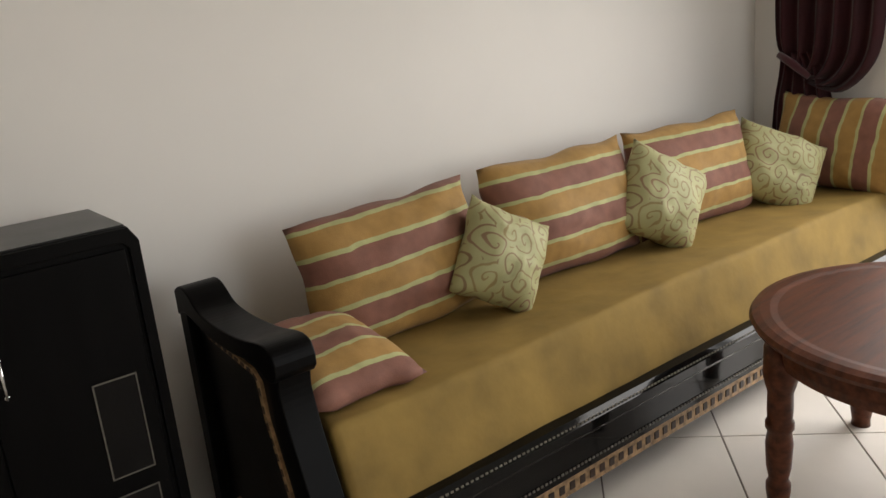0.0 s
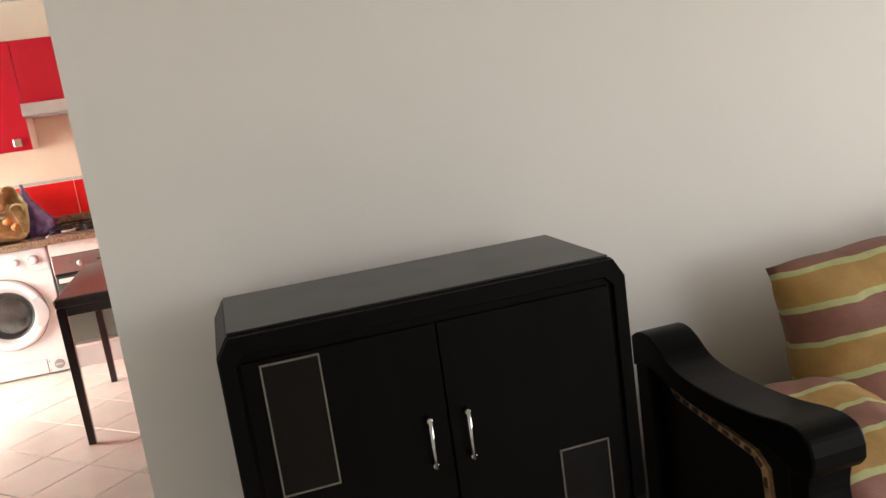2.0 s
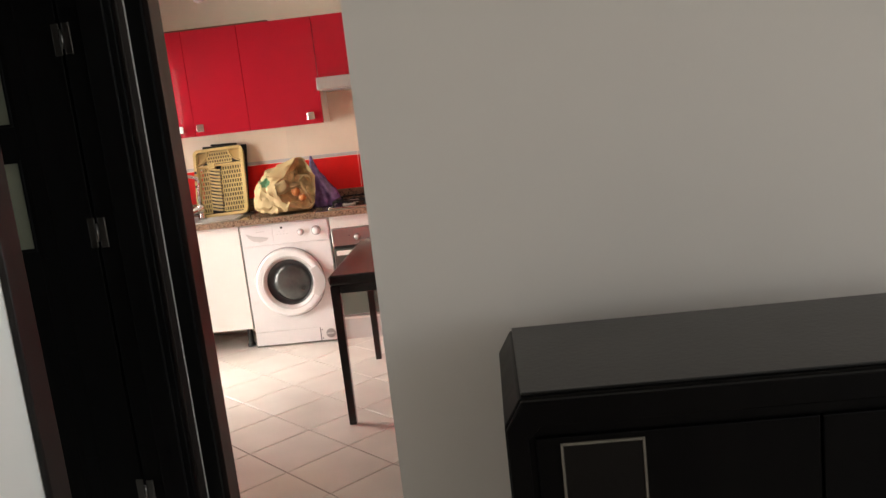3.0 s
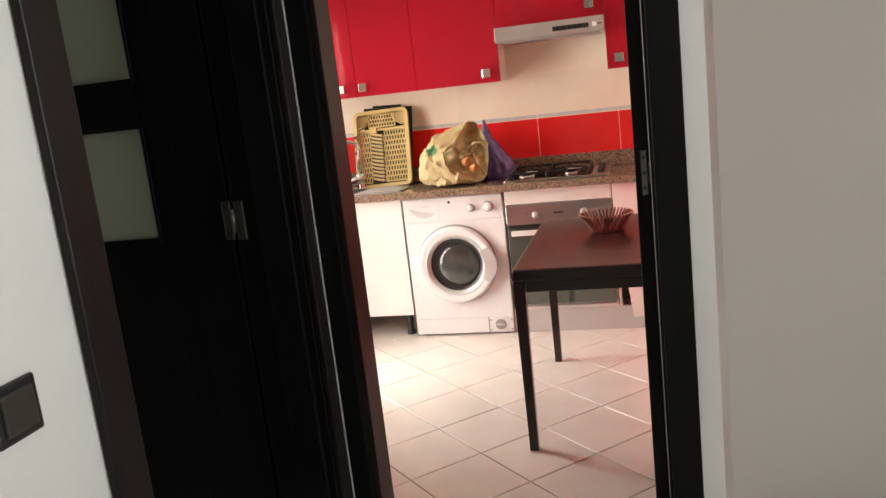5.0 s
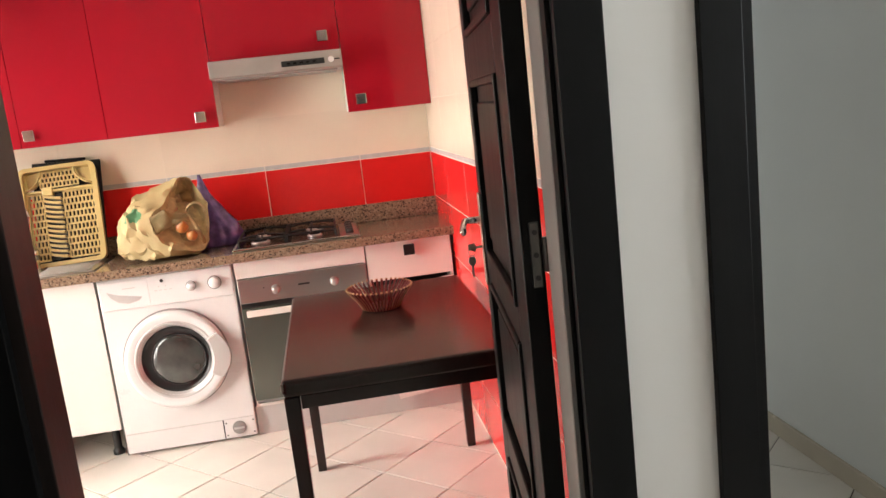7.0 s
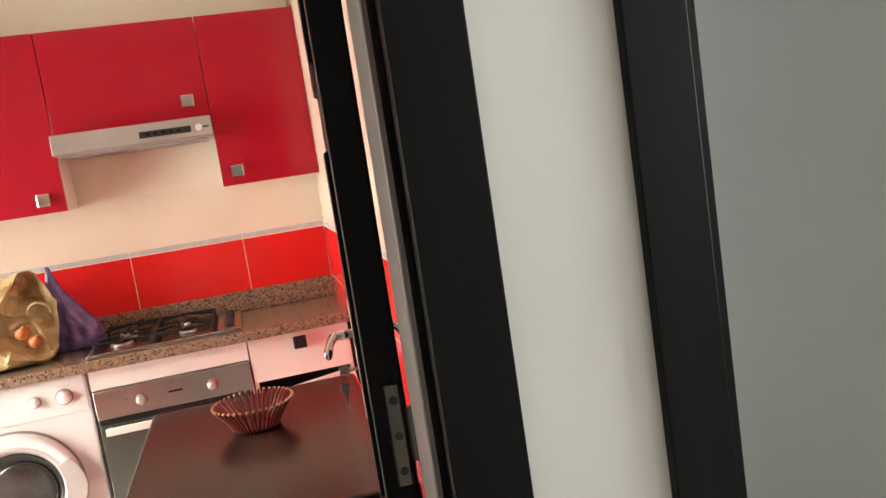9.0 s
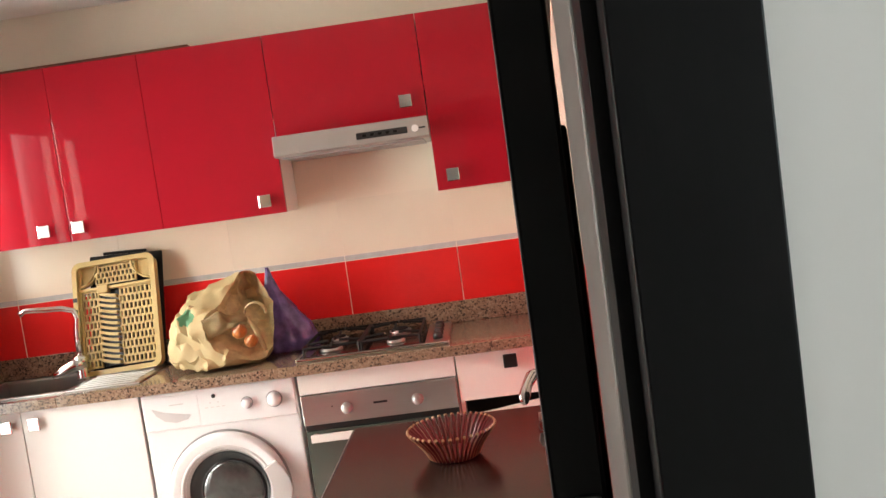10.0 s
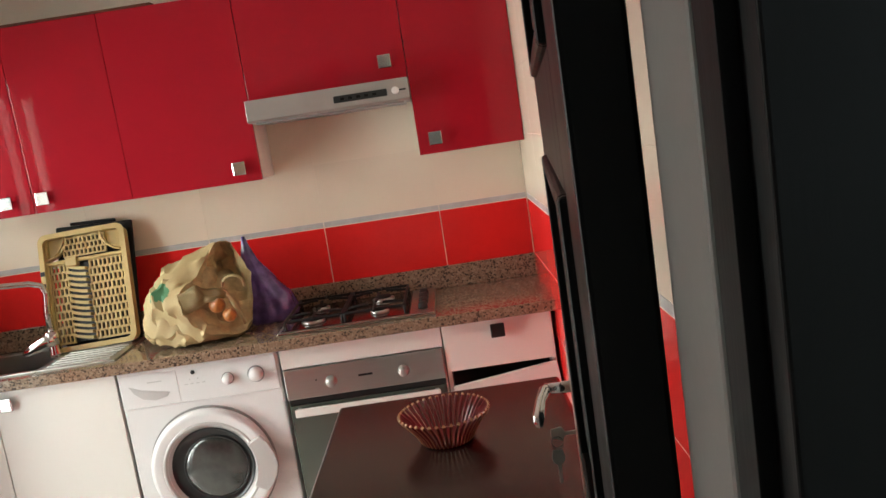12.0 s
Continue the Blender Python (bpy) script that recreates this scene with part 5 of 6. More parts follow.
def cooktop():
    x0, x1, y0, y1 = -1.178, -0.590, 6.150, 6.585
    h = thing("gas_hob", (-0.885, 6.37, 0.892), "steel four-burner gas hob with black iron pan rests", "gas hob")
    part("tray", box(x0, x1, y0, y1, 0.892, 0.904, 0.005, 3), STEEL, h)
    part("well", box(x0 + 0.014, x1 - 0.092, y0 + 0.018, y1 - 0.012, 0.9035, 0.9065, 0.001), HOB_ENAMEL, h)
    # Added chrome bar for the bright glint along the tray's front edge.
    part("edge_glint_bar", box(x0 + 0.004, x1 - 0.004, y0 - 0.003, y0 + 0.006, 0.897, 0.9055, 0.003), CHROME, h)
    for bx, by, r in ((-1.055, 6.26, 0.045), (-1.055, 6.475, 0.036), (-0.80, 6.26, 0.036), (-0.80, 6.475, 0.045)):
        b = part("burner", lathe([(r, 0.905), (r, 0.914), (r * 0.8, 0.918), (0, 0.918)], (bx, by, 0), steps=24), STEEL, h, smooth=True)
        part("burner_cap", lathe([(r * 0.72, 0.9175), (r * 0.72, 0.924), (0, 0.925)], (bx, by, 0), steps=22), IRON, b)
    for rx0, rx1 in ((x0 + 0.03, -0.935), (-0.925, x1 - 0.11)):
        bars = [tube([(rx0, y0 + 0.04, 0.936), (rx1, y0 + 0.04, 0.936), (rx1, y1 - 0.03, 0.936), (rx0, y1 - 0.03, 0.936), (rx0, y0 + 0.04, 0.936)], 0.0062, 6)]
        mx = (rx0 + rx1) / 2
        for by in (6.26, 6.475):
            bars.append(tube([(rx0, by, 0.936), (rx0 + 0.06, by, 0.944), (rx0 + 0.085, by, 0.944)], 0.0056, 6))
            bars.append(tube([(rx1, by, 0.936), (rx1 - 0.06, by, 0.944), (rx1 - 0.085, by, 0.944)], 0.0056, 6))
            bars.append(tube([(mx, by - 0.10, 0.936), (mx, by - 0.045, 0.944), (mx, by - 0.03, 0.944)], 0.0056, 6))
            bars.append(tube([(mx, by + 0.10, 0.936), (mx, by + 0.045, 0.944), (mx, by + 0.03, 0.944)], 0.0056, 6))
        for lx in (rx0, rx1):
            for ly in (y0 + 0.04, y1 - 0.03):
                bars.append(tube([(lx, ly, 0.905), (lx, ly, 0.936)], 0.0062, 6))
        part("pan_rest", merge(*bars), IRON, h, "black iron pan rest")
    for i in range(4):
        part("knob", lathe([(0.019, 0.904), (0.018, 0.918), (0.014, 0.928), (0.0, 0.929)], (x1 - 0.045, 6.235 + i * 0.082, 0), steps=20), BLACK_PLASTIC, h, smooth=True)


cooktop()


def dish_rack():
    m = pose(-1.965, 6.432, 0.903, -15, -1.5, 0)
    r = thing("dish_rack", (0, 0, 0), "yellow plastic dish rack standing on edge against the wall", "dish rack", turn=0)
    r.matrix_world = m
    W, H = 0.340, 0.470

    def round_loop(w, z0, z1, rad):
        pts = []
        for cx, cz, a0 in ((w - rad, z0 + rad, -90), (w - rad, z1 - rad, 0), (rad - w, z1 - rad, 90), (rad - w, z0 + rad, 180)):
            pts += [(cx + rad * math.cos(radians(a0 + k * 18)), cz + rad * math.sin(radians(a0 + k * 18))) for k in range(6)]
        return pts

    def round_frame(w, z0, z1, t, rad, y0, y1):
        bm = bmesh.new()
        rings = []
        for loop, y in ((round_loop(w, z0, z1, rad), y1), (round_loop(w, z0, z1, rad), y0), (round_loop(w - t, z0 + t, z1 - t, rad - t * 0.6), y0), (round_loop(w - t, z0 + t, z1 - t, rad - t * 0.6), y1)):
            rings.append([bm.verts.new((x, y, z)) for x, z in loop])
        for p, q in zip(rings, rings[1:] + rings[:1]):
            for i in range(len(p)):
                k = (i + 1) % len(p)
                bm.faces.new((p[i], p[k], q[k], q[i]))
        bmesh.ops.recalc_face_normals(bm, faces=bm.faces)
        return bm

    part("rim", round_frame(W / 2, 0, H, 0.012, 0.030, -0.024, 0.028), YELLOW, r)
    part("edge_lip", round_frame(W / 2 + 0.009, -0.006, H + 0.008, 0.020, 0.036, -0.030, -0.023), YELLOW, r)

    def mesh_panel(x0, x1, z0, z1, nx, nz):
        bm = bmesh.new()
        dx, dz = (x1 - x0) / nx, (z1 - z0) / nz
        for i in range(nx + 1):
            x = x0 + i * dx
            for k in range(nz):
                s = 0.25 * dx if k % 2 else -0.25 * dx
                cx = min(max(x + s, x0), x1)
                add_box(bm, cx - dx * 0.20, cx + dx * 0.20, -0.004, 0.006, z0 + k * dz, z0 + (k + 1) * dz)
        for k in range(nz + 1):
            z = z0 + k * dz
            add_box(bm, x0, x1, -0.0035, 0.0055, z - dz * 0.13, z + dz * 0.13)
        return bm

    part("mesh", mesh_panel(-0.150, -0.082, 0.03, 0.350, 4, 10), YELLOW, r)
    part("mesh", mesh_panel(0.008, 0.152, 0.03, 0.350, 8, 10), YELLOW, r)
    part("mesh", mesh_panel(-0.088, 0.088, 0.378, 0.452, 10, 3), YELLOW, r)
    part("divider", box(-0.160, 0.160, -0.016, 0.006, 0.352, 0.366, 0.004), YELLOW, r)
    # Added black sheet, no rack part: darkens the see-through gaps between the slots.
    part("gap_darkener", box(-0.080, 0.004, 0.008, 0.013, 0.03, 0.345), BLACK_PLASTIC, r)
    for k in range(13):
        z = 0.048 + k * 0.0235
        part("plate_slot", extrude_outline([(-0.075 + 0.075 * t, z + 0.0125 - 0.018 * math.sin(t * 1.4)) for t in (0, 0.25, 0.5, 0.75, 1)] + [(-0.075 + 0.075 * t, z + 0.0005 - 0.018 * math.sin(t * 1.4)) for t in (1, 0.75, 0.5, 0.25, 0)], "y", -0.020, 0.010), YELLOW, r)
    part("comb_head", box(-0.078, -0.030, -0.026, 0.004, 0.335, 0.372, 0.004), YELLOW, r)
    part("side_wall", box(-0.160, -0.150, -0.012, 0.006, 0.02, 0.45, 0.002), YELLOW, r)
    part("side_wall", box(0.150, 0.160, -0.012, 0.006, 0.02, 0.45, 0.002), YELLOW, r)
    for s in (-1, 1):
        a = s * (W / 2 - 0.01)
        part("corner_cup", extrude_outline([(a, H - 0.012), (a - s * 0.085, H - 0.012), (a - s * 0.075, H - 0.05), (a - s * 0.045, H - 0.085), (a, H - 0.10)], "y", 0.004, 0.022, 0.002), YELLOW, r)
        part("cup_lip", tube([(a - s * 0.085, -0.018, H - 0.012), (a - s * 0.080, -0.018, H - 0.04), (a - s * 0.062, -0.018, H - 0.068), (a - s * 0.035, -0.018, H - 0.088), (a, -0.018, H - 0.10)], 0.005, 8), YELLOW, r, smooth=True)
    for z in (0.31, 0.26, 0.21):
        part("clip", box(-0.176, -0.158, -0.039, -0.036, z, z + 0.018, 0.001), BLACK_PLASTIC, r)
    t = thing("oven_tray", (0, 0, 0), "dark tray standing behind the yellow dish rack", "tray", turn=0)
    t.matrix_world = pose(-1.972, 6.492, 0.900, -12, 2, 0)
    part("plate", box(-0.15, 0.168, 0.0, 0.012, 0, 0.492, 0.005), IRON, t)
    part("handle", box(-0.09, 0.10, 0.0, 0.012, 0.493, 0.506, 0.004), IRON, t)


dish_rack()


def cloth_shape(rings, seed, crease, steps=48):
    """A sack from rings of (z, cx, cy, rx, ry), with folds in its skin."""
    bm = bmesh.new()
    loops = []
    for k, (z, cx, cy, rx, ry) in enumerate(rings):
        loop = []
        for i in range(steps):
            a = 2 * math.pi * i / steps
            fold = abs(noise.noise(Vector((math.cos(a) * 2.4 + seed, math.sin(a) * 2.4, z * 9)))) * 1.6 + 0.5 * noise.noise(Vector((math.cos(a) * 6 + seed, math.sin(a) * 6, z * 22)))
            near = noise.voronoi(Vector((math.cos(a) * 1.7 + seed, math.sin(a) * 1.7, z * 8)))[0]
            f = 1 - crease * fold * 0.55 + crease * 0.9 * (near[1] - near[0]) - crease * 0.25
            loop.append(bm.verts.new((cx + rx * f * math.cos(a), cy + ry * f * math.sin(a), z + 0.012 * noise.noise(Vector((a * 2, seed, z * 7))) * (k > 0))))
        loops.append(loop)
    for a, b in zip(loops, loops[1:]):
        for i in range(steps):
            bm.faces.new((a[i], a[(i + 1) % steps], b[(i + 1) % steps], b[i]))
    bm.faces.new(loops[0])
    bm.faces.new(loops[-1])
    bmesh.ops.recalc_face_normals(bm, faces=bm.faces)
    return bm


def smooth_rings(keys, n):
    out = []
    zs = [k[0] for k in keys]
    for i in range(n):
        z = zs[0] + (zs[-1] - zs[0]) * i / (n - 1)
        out.append((z, *[float(np.interp(z, zs, [k[j] for k in keys])) for j in range(1, 5)]))
    return out


def bags():
    # rings of a sack on its side: closed end, belly, rim of the open mouth, then the hollow
    closed = [(-1.625, 6.45, 1.12), (-1.585, 6.48, 1.09), (-1.575, 6.48, 1.0), (-1.58, 6.46, 0.9), (-1.655, 6.27, 0.9), (-1.705, 6.25, 0.93), (-1.695, 6.27, 1.03), (-1.67, 6.33, 1.10)]
    belly = [(-1.55, 6.44, 1.195), (-1.43, 6.48, 1.16), (-1.385, 6.46, 1.03), (-1.36, 6.36, 0.9), (-1.50, 6.20, 0.9), (-1.625, 6.20, 0.93), (-1.640, 6.21, 1.06), (-1.61, 6.28, 1.15)]
    rim = [(-1.383, 6.39, 1.252), (-1.315, 6.39, 1.185), (-1.289, 6.35, 1.09), (-1.304, 6.27, 0.935), (-1.40, 6.185, 0.928), (-1.49, 6.172, 0.99), (-1.515, 6.190, 1.09), (-1.455, 6.29, 1.165)]
    fold_in = [(-1.42, 6.445, 1.18), (-1.355, 6.44, 1.14), (-1.32, 6.40, 1.06), (-1.33, 6.295, 0.96), (-1.41, 6.22, 0.965), (-1.472, 6.205, 1.01), (-1.485, 6.215, 1.08), (-1.445, 6.32, 1.135)]
    deep = [(-1.42, 6.45, 1.13), (-1.37, 6.45, 1.11), (-1.35, 6.38, 1.06), (-1.36, 6.28, 1.0), (-1.40, 6.245, 1.0), (-1.43, 6.238, 1.03), (-1.44, 6.245, 1.07), (-1.42, 6.34, 1.09)]
    b = thing("shopping_bag", (-1.53, 6.36, 0.893), "crumpled beige cloth shopping bag with green print lying open", "bag")

    def bend(p, q, r, t, f):
        return 0.5 * (2 * q + (r - p) * f + (2 * p - 5 * q + 4 * r - t) * f * f + (3 * q - p - 3 * r + t) * f ** 3)

    def round_ring(ring, k):
        v = [Vector(p) for p in ring]
        return [bend(v[i - 1], v[i], v[(i + 1) % 8], v[(i + 2) % 8], j / k) for i in range(8) for j in range(k)]

    def crumple(p):
        """Flat panels that meet in sharp ridges, as in stiff creased cloth."""
        n = 0.0
        for size, weight in ((6.0, 0.7), (15.0, 0.3)):
            d, _ = noise.voronoi(p * size + Vector((2.7, 0.3, 1.1)))
            n += weight * (1.2 - 2.4 * d[0])
        return n

    def sack(rings, amount, steps):
        bm = bmesh.new()
        loops = [round_ring(r, 5) for r in rings]
        ends = [loops[0]] + loops + [loops[-1]]
        rows = []
        for i in range(1, len(ends) - 2):
            for k in range(steps + (i == len(ends) - 3)):
                rows.append([bend(ends[i - 1][j], ends[i][j], ends[i + 1][j], ends[i + 2][j], k / steps) for j in range(40)])
        out = []
        for loop in rows:
            mid = sum(loop, Vector()) / len(loop)
            row = []
            for p in loop:
                edge = min(min((p - Vector(r)).length for r in rim) / 0.06, 1.0)
                q = p + ((p - mid).normalized() * crumple(p) + 0.8 * noise.noise_vector(p * 27)) * amount * (0.35 + 0.65 * edge)
                row.append(bm.verts.new((q.x, q.y, max(q.z, 0.8935))))
            out.append(row)
        for u, v in zip(out, out[1:]):
            for i in range(40):
                j = (i + 1) % 40
                if (u[i].co - v[j].co).length < (u[j].co - v[i].co).length:
                    bm.faces.new((u[i], u[j], v[j]))
                    bm.faces.new((u[i], v[j], v[i]))
                else:
                    bm.faces.new((u[i], u[j], v[i]))
                    bm.faces.new((u[j], v[j], v[i]))
        return bm, out

    bm, rows = sack((closed, belly, rim), 0.026, 9)
    bm.faces.new(rows[0])
    bmesh.ops.recalc_face_normals(bm, faces=bm.faces)
    part("cloth", bm, BAG, b, smooth=True).data.set_sharp_from_angle(angle=radians(30))
    bm, rows = sack((rim, fold_in, deep), 0.026, 6)
    bm.faces.new(rows[-1])
    bmesh.ops.recalc_face_normals(bm, faces=bm.faces)
    part("lining", bm, BAG_IN, b, "shadowed inside of the open bag", smooth=True).data.set_sharp_from_angle(angle=radians(30))
    # a fold of the mouth that flops forward over the onions
    bm = bmesh.new()
    top_line = [Vector(p) for p in ((-1.512, 6.190, 1.105), (-1.46, 6.200, 1.125), (-1.40, 6.215, 1.105), (-1.345, 6.235, 1.085))]
    low_line = [Vector(p) for p in ((-1.495, 6.170, 1.02), (-1.455, 6.172, 1.035), (-1.405, 6.190, 1.055), (-1.36, 6.215, 1.055))]
    grid = []
    for i in range(25):
        f = i / 24 * 3
        k = min(2, int(f))
        p, q = top_line[k].lerp(top_line[k + 1], f - k), low_line[k].lerp(low_line[k + 1], f - k)
        grid.append([bm.verts.new(p.lerp(q, j / 9) + Vector((0, -0.012 * math.sin(j / 9 * math.pi), 0)) + 0.018 * noise.noise_vector(p.lerp(q, j / 9) * 24)) for j in range(10)])
    for u, v in zip(grid, grid[1:]):
        for j in range(9):
            bm.faces.new((u[j], u[j + 1], v[j + 1], v[j]))
    bmesh.ops.solidify(bm, geom=bm.faces[:], thickness=0.002)
    part("mouth_fold", bm, BAG, b, smooth=True)
    part("strap", tube([(-1.322 + 0.040 * math.cos(a), 6.235 - 0.010 * math.sin(a), 1.100 + 0.036 * math.sin(a)) for a in [i * 0.35 - 0.3 for i in range(11)]], 0.0045, 8), BAG, b, smooth=True)
    part("strap", tube([(-1.36, 6.235, 1.085), (-1.335, 6.225, 1.045), (-1.315, 6.225, 0.995), (-1.305, 6.24, 0.945)], [0.006, 0.010, 0.010, 0.007], 8), BAG, b, smooth=True)
    for ox, oz, r in ((-1.392, 1.034, 0.031), (-1.352, 0.990, 0.027)):
        whole("onion", lathe([(0.0, -r * 1.15), (r * 0.35, -r * 0.95), (r * 0.85, -r * 0.45), (r, 0.0), (r * 0.85, r * 0.5), (r * 0.4, r * 0.95), (r * 0.12, r * 1.3), (0.0, r * 1.5)], (0, 0, 0), steps=20), ONION, None, "brown-skinned onion at the bag's mouth", "onion", "onions in the bag", smooth=True, m=pose(ox, 6.222, oz, 40, 30, 0))
    keys = [(0.893, -1.265, 6.49, 0.105, 0.08), (0.93, -1.257, 6.49, 0.12, 0.09), (1.0, -1.268, 6.49, 0.105, 0.085), (1.08, -1.293, 6.49, 0.065, 0.065), (1.15, -1.312, 6.485, 0.033, 0.035), (1.20, -1.318, 6.49, 0.018, 0.02), (1.243, -1.322, 6.495, 0.006, 0.008)]
    whole("plastic_bag", cloth_shape(smooth_rings(keys, 30), 7.0, 0.22, 56), PURPLE, (-1.27, 6.46, 0.893), "knotted violet plastic bag on the worktop", "bag", smooth=True)


bags()


def dining_table():
    x0, x1, y0, y1 = -0.915, -0.222, 4.612, 5.69
    t = thing("kitchen_table", (-0.57, 5.15, 0), "dark brown leatherette-topped kitchen table with square legs", "table")
    part("tabletop", box(x0, x1, y0, y1, 0.700, 0.752, 0.014, 4), TABLE_BROWN, t)
    part("pale_corner", box(x0 - 0.001, x0 + 0.007, y0 - 0.001, y0 + 0.012, 0.722, 0.745, 0.003), INLAY, t, "pale corner of the tabletop")
    for lx in (x0 + 0.003, x1 - 0.048):
        for ly in (y0 + 0.003, y1 - 0.048):
            bm = box(lx, lx + 0.045, ly, ly + 0.045, 0, 0.70, 0.004)
            for v in bm.verts:
                if v.co.z < 0.3:
                    v.co.x += (lx + 0.0225 - v.co.x) * 0.22
                    v.co.y += (ly + 0.0225 - v.co.y) * 0.22
            part("leg", bm, TABLE_BROWN, t)
    for a in ((x0 + 0.05, x1 - 0.05, y0 + 0.012, y0 + 0.03), (x0 + 0.05, x1 - 0.05, y1 - 0.03, y1 - 0.012), (x0 + 0.012, x0 + 0.03, y0 + 0.05, y1 - 0.05), (x1 - 0.03, x1 - 0.012, y0 + 0.05, y1 - 0.05)):
        part("apron", box(*a, 0.660, 0.7005, 0.002), TABLE_BROWN, t)


dining_table()


def basket():
    c = Vector((-0.575, 5.30, 0.752))
    b = thing("slat_basket", c, "round dark red basket of pale-tipped wooden slats", "basket")
    part("base", lathe([(0.0, 0.754), (0.066, 0.754), (0.068, 0.760), (0.062, 0.764), (0.0, 0.764)], (c.x, c.y, 0), steps=36), BASKET, b)
    n = 40
    stick = tube([(0.068, 0, 0.004), (0.082, 0, 0.032), (0.104, 0, 0.062), (0.124, 0, 0.083)], [0.0036, 0.0042, 0.0046, 0.0046], 6)
    slat_mesh = bpy.data.meshes.new("slat")
    stick.to_mesh(slat_mesh)
    stick.free()
    slat_mesh.materials.append(BASKET)
    tipb = tube([(0.1235, 0, 0.0825), (0.1275, 0, 0.0865)], 0.0048, 6)
    tip_mesh = bpy.data.meshes.new("tip")
    tipb.to_mesh(tip_mesh)
    tipb.free()
    tip_mesh.materials.append(BASKET_TIP)
    edge = tube([(0.0730, 0, 0.003), (0.0872, 0, 0.030), (0.1087, 0, 0.058), (0.1275, 0, 0.079)], 0.0010, 5)
    edge_mesh = bpy.data.meshes.new("pale_edge")
    edge.to_mesh(edge_mesh)
    edge.free()
    edge_mesh.materials.append(BASKET_TIP)
    for i in range(n):
        m = pose(0, 0, 0, 0, 0, 360 * i / n)
        s = new("slat", slat_mesh)
        s.parent, s.matrix_local = b, Matrix.Scale(0.95, 4) @ m
        for nm, me in (("tip", tip_mesh), ("pale_edge", edge_mesh)):
            p = new(nm, me)
            p.parent = s


basket()


def bulb():
    l = thing("pendant_bulb", (-1.45, 5.0, 2.15), "bare bulb hanging on a short flex from the ceiling", "lamp")
    part("ceiling_rose", lathe([(0.04, 2.44), (0.04, 2.425), (0.012, 2.405)], (-1.45, 5.0, 0), steps=20), WHITE_PLASTIC, l, smooth=True)
    part("flex", tube([(-1.45, 5.0, 2.41), (-1.448, 5.0, 2.30), (-1.45, 5.0, 2.24)], 0.003, 6), BLACK_PLASTIC, l)
    part("socket", lathe([(0.012, 2.25), (0.018, 2.235), (0.018, 2.205), (0.015, 2.20)], (-1.45, 5.0, 0), steps=18), BLACK_PLASTIC, l, smooth=True)
    part("glass", lathe([(0.012, 2.20), (0.016, 2.185), (0.028, 2.16), (0.030, 2.145), (0.024, 2.125), (0.0, 2.115)], (-1.45, 5.0, 0), steps=22), BULB, l, smooth=True)


bulb()

# ---- bedroom ----


def bed():
    b = thing("bed", (2.75, 7.8, 0), "wood and black iron bed with blue striped bedding", "bed")
    x0, x1, yb, yf = 2.02, 3.45, 8.84, 6.85
    for x in (x0, x1 - 0.05):
        part("post", box(x, x + 0.036, yb - 0.05, yb, 0, 0.97, 0.006), BED_WOOD, b)
    part("head_rail", box(x0 - 0.02, x1 + 0.02, yb - 0.06, yb + 0.01, 0.955, 1.005, 0.010), BED_WOOD, b)
    part("iron_rail", tube([(x0 + 0.05, yb - 0.025, 0.90), (x1 - 0.05, yb - 0.025, 0.90)], 0.010, 8), IRON, b)
    for i in range(6):
        x = x0 + 0.12 + i * 0.24
        part("iron_bar", tube([(x, yb - 0.025, 0.45), (x, yb - 0.025, 0.90)], 0.008, 8), IRON, b)
        part("iron_scroll", tube([(x + 0.12 + (0.02 + 0.010 * k) * math.cos(k * 0.7), yb - 0.028, 0.76 + (0.02 + 0.010 * k) * math.sin(k * 0.7)) for k in range(11)], 0.006, 6), IRON, b)
    part("side_rail", box(x0, x0 + 0.04, yf, yb - 0.06, 0.30, 0.36, 0.005), IRON, b)
    part("side_rail", box(x1 - 0.04, x1, yf, yb - 0.06, 0.30, 0.36, 0.005), IRON, b)
    part("foot_rail", box(x0, x1, yf, yf + 0.04, 0.30, 0.36, 0.005), IRON, b)
    for x in (x0, x1 - 0.04):
        part("leg", box(x, x + 0.04, yf, yf + 0.04, 0, 0.52, 0.004), IRON, b)
    part("mattress", soft_box(x0 + 0.0, x1, yf + 0.03, yb - 0.07, 0.345, 0.545, 0.05, 30, 36, 6, 0.018, 4.0), SHEET, b, "blue and white striped sheet", smooth=True)
    whole("pillow", pillow(0.62, 0.40, 0.16, 51.0), SHEET, None, "blue striped pillow on the bed", "pillow", smooth=True, m=pose(2.42, 8.60, 0.57, -70, 0, 3))
    n = thing("nightstand", (1.74, 8.5, 0), "small wooden bench-like nightstand on thin dark legs", "nightstand")
    part("top", box(1.38, 1.945, 8.22, 8.72, 0.40, 0.455, 0.006), BED_WOOD, n)
    part("apron", box(1.41, 1.915, 8.235, 8.70, 0.34, 0.40, 0.004), BED_WOOD, n)
    for x in (1.415, 1.88):
        for y in (8.245, 8.66):
            part("leg", box(x, x + 0.03, y, y + 0.03, 0, 0.34, 0.003), IRON, n)
    part("brace", tube([(1.43, 8.26, 0.14), (1.55, 8.26, 0.25), (1.70, 8.26, 0.31), (1.895, 8.26, 0.335)], 0.006, 6), IRON, n)


bed()
for a in ((0.936, 0.95, 3.65, 5.554, 0, 0.075), (0.936, 1.10, 5.54, 5.554, 0, 0.075), (-0.04, 4.0, 8.886, 8.90, 0, 0.075)):
    whole("baseboard", box(*a, 0.003), SKIRTING, (a[0], a[2], 0), "beige ceramic skirting tile", "baseboard", kind="structure")


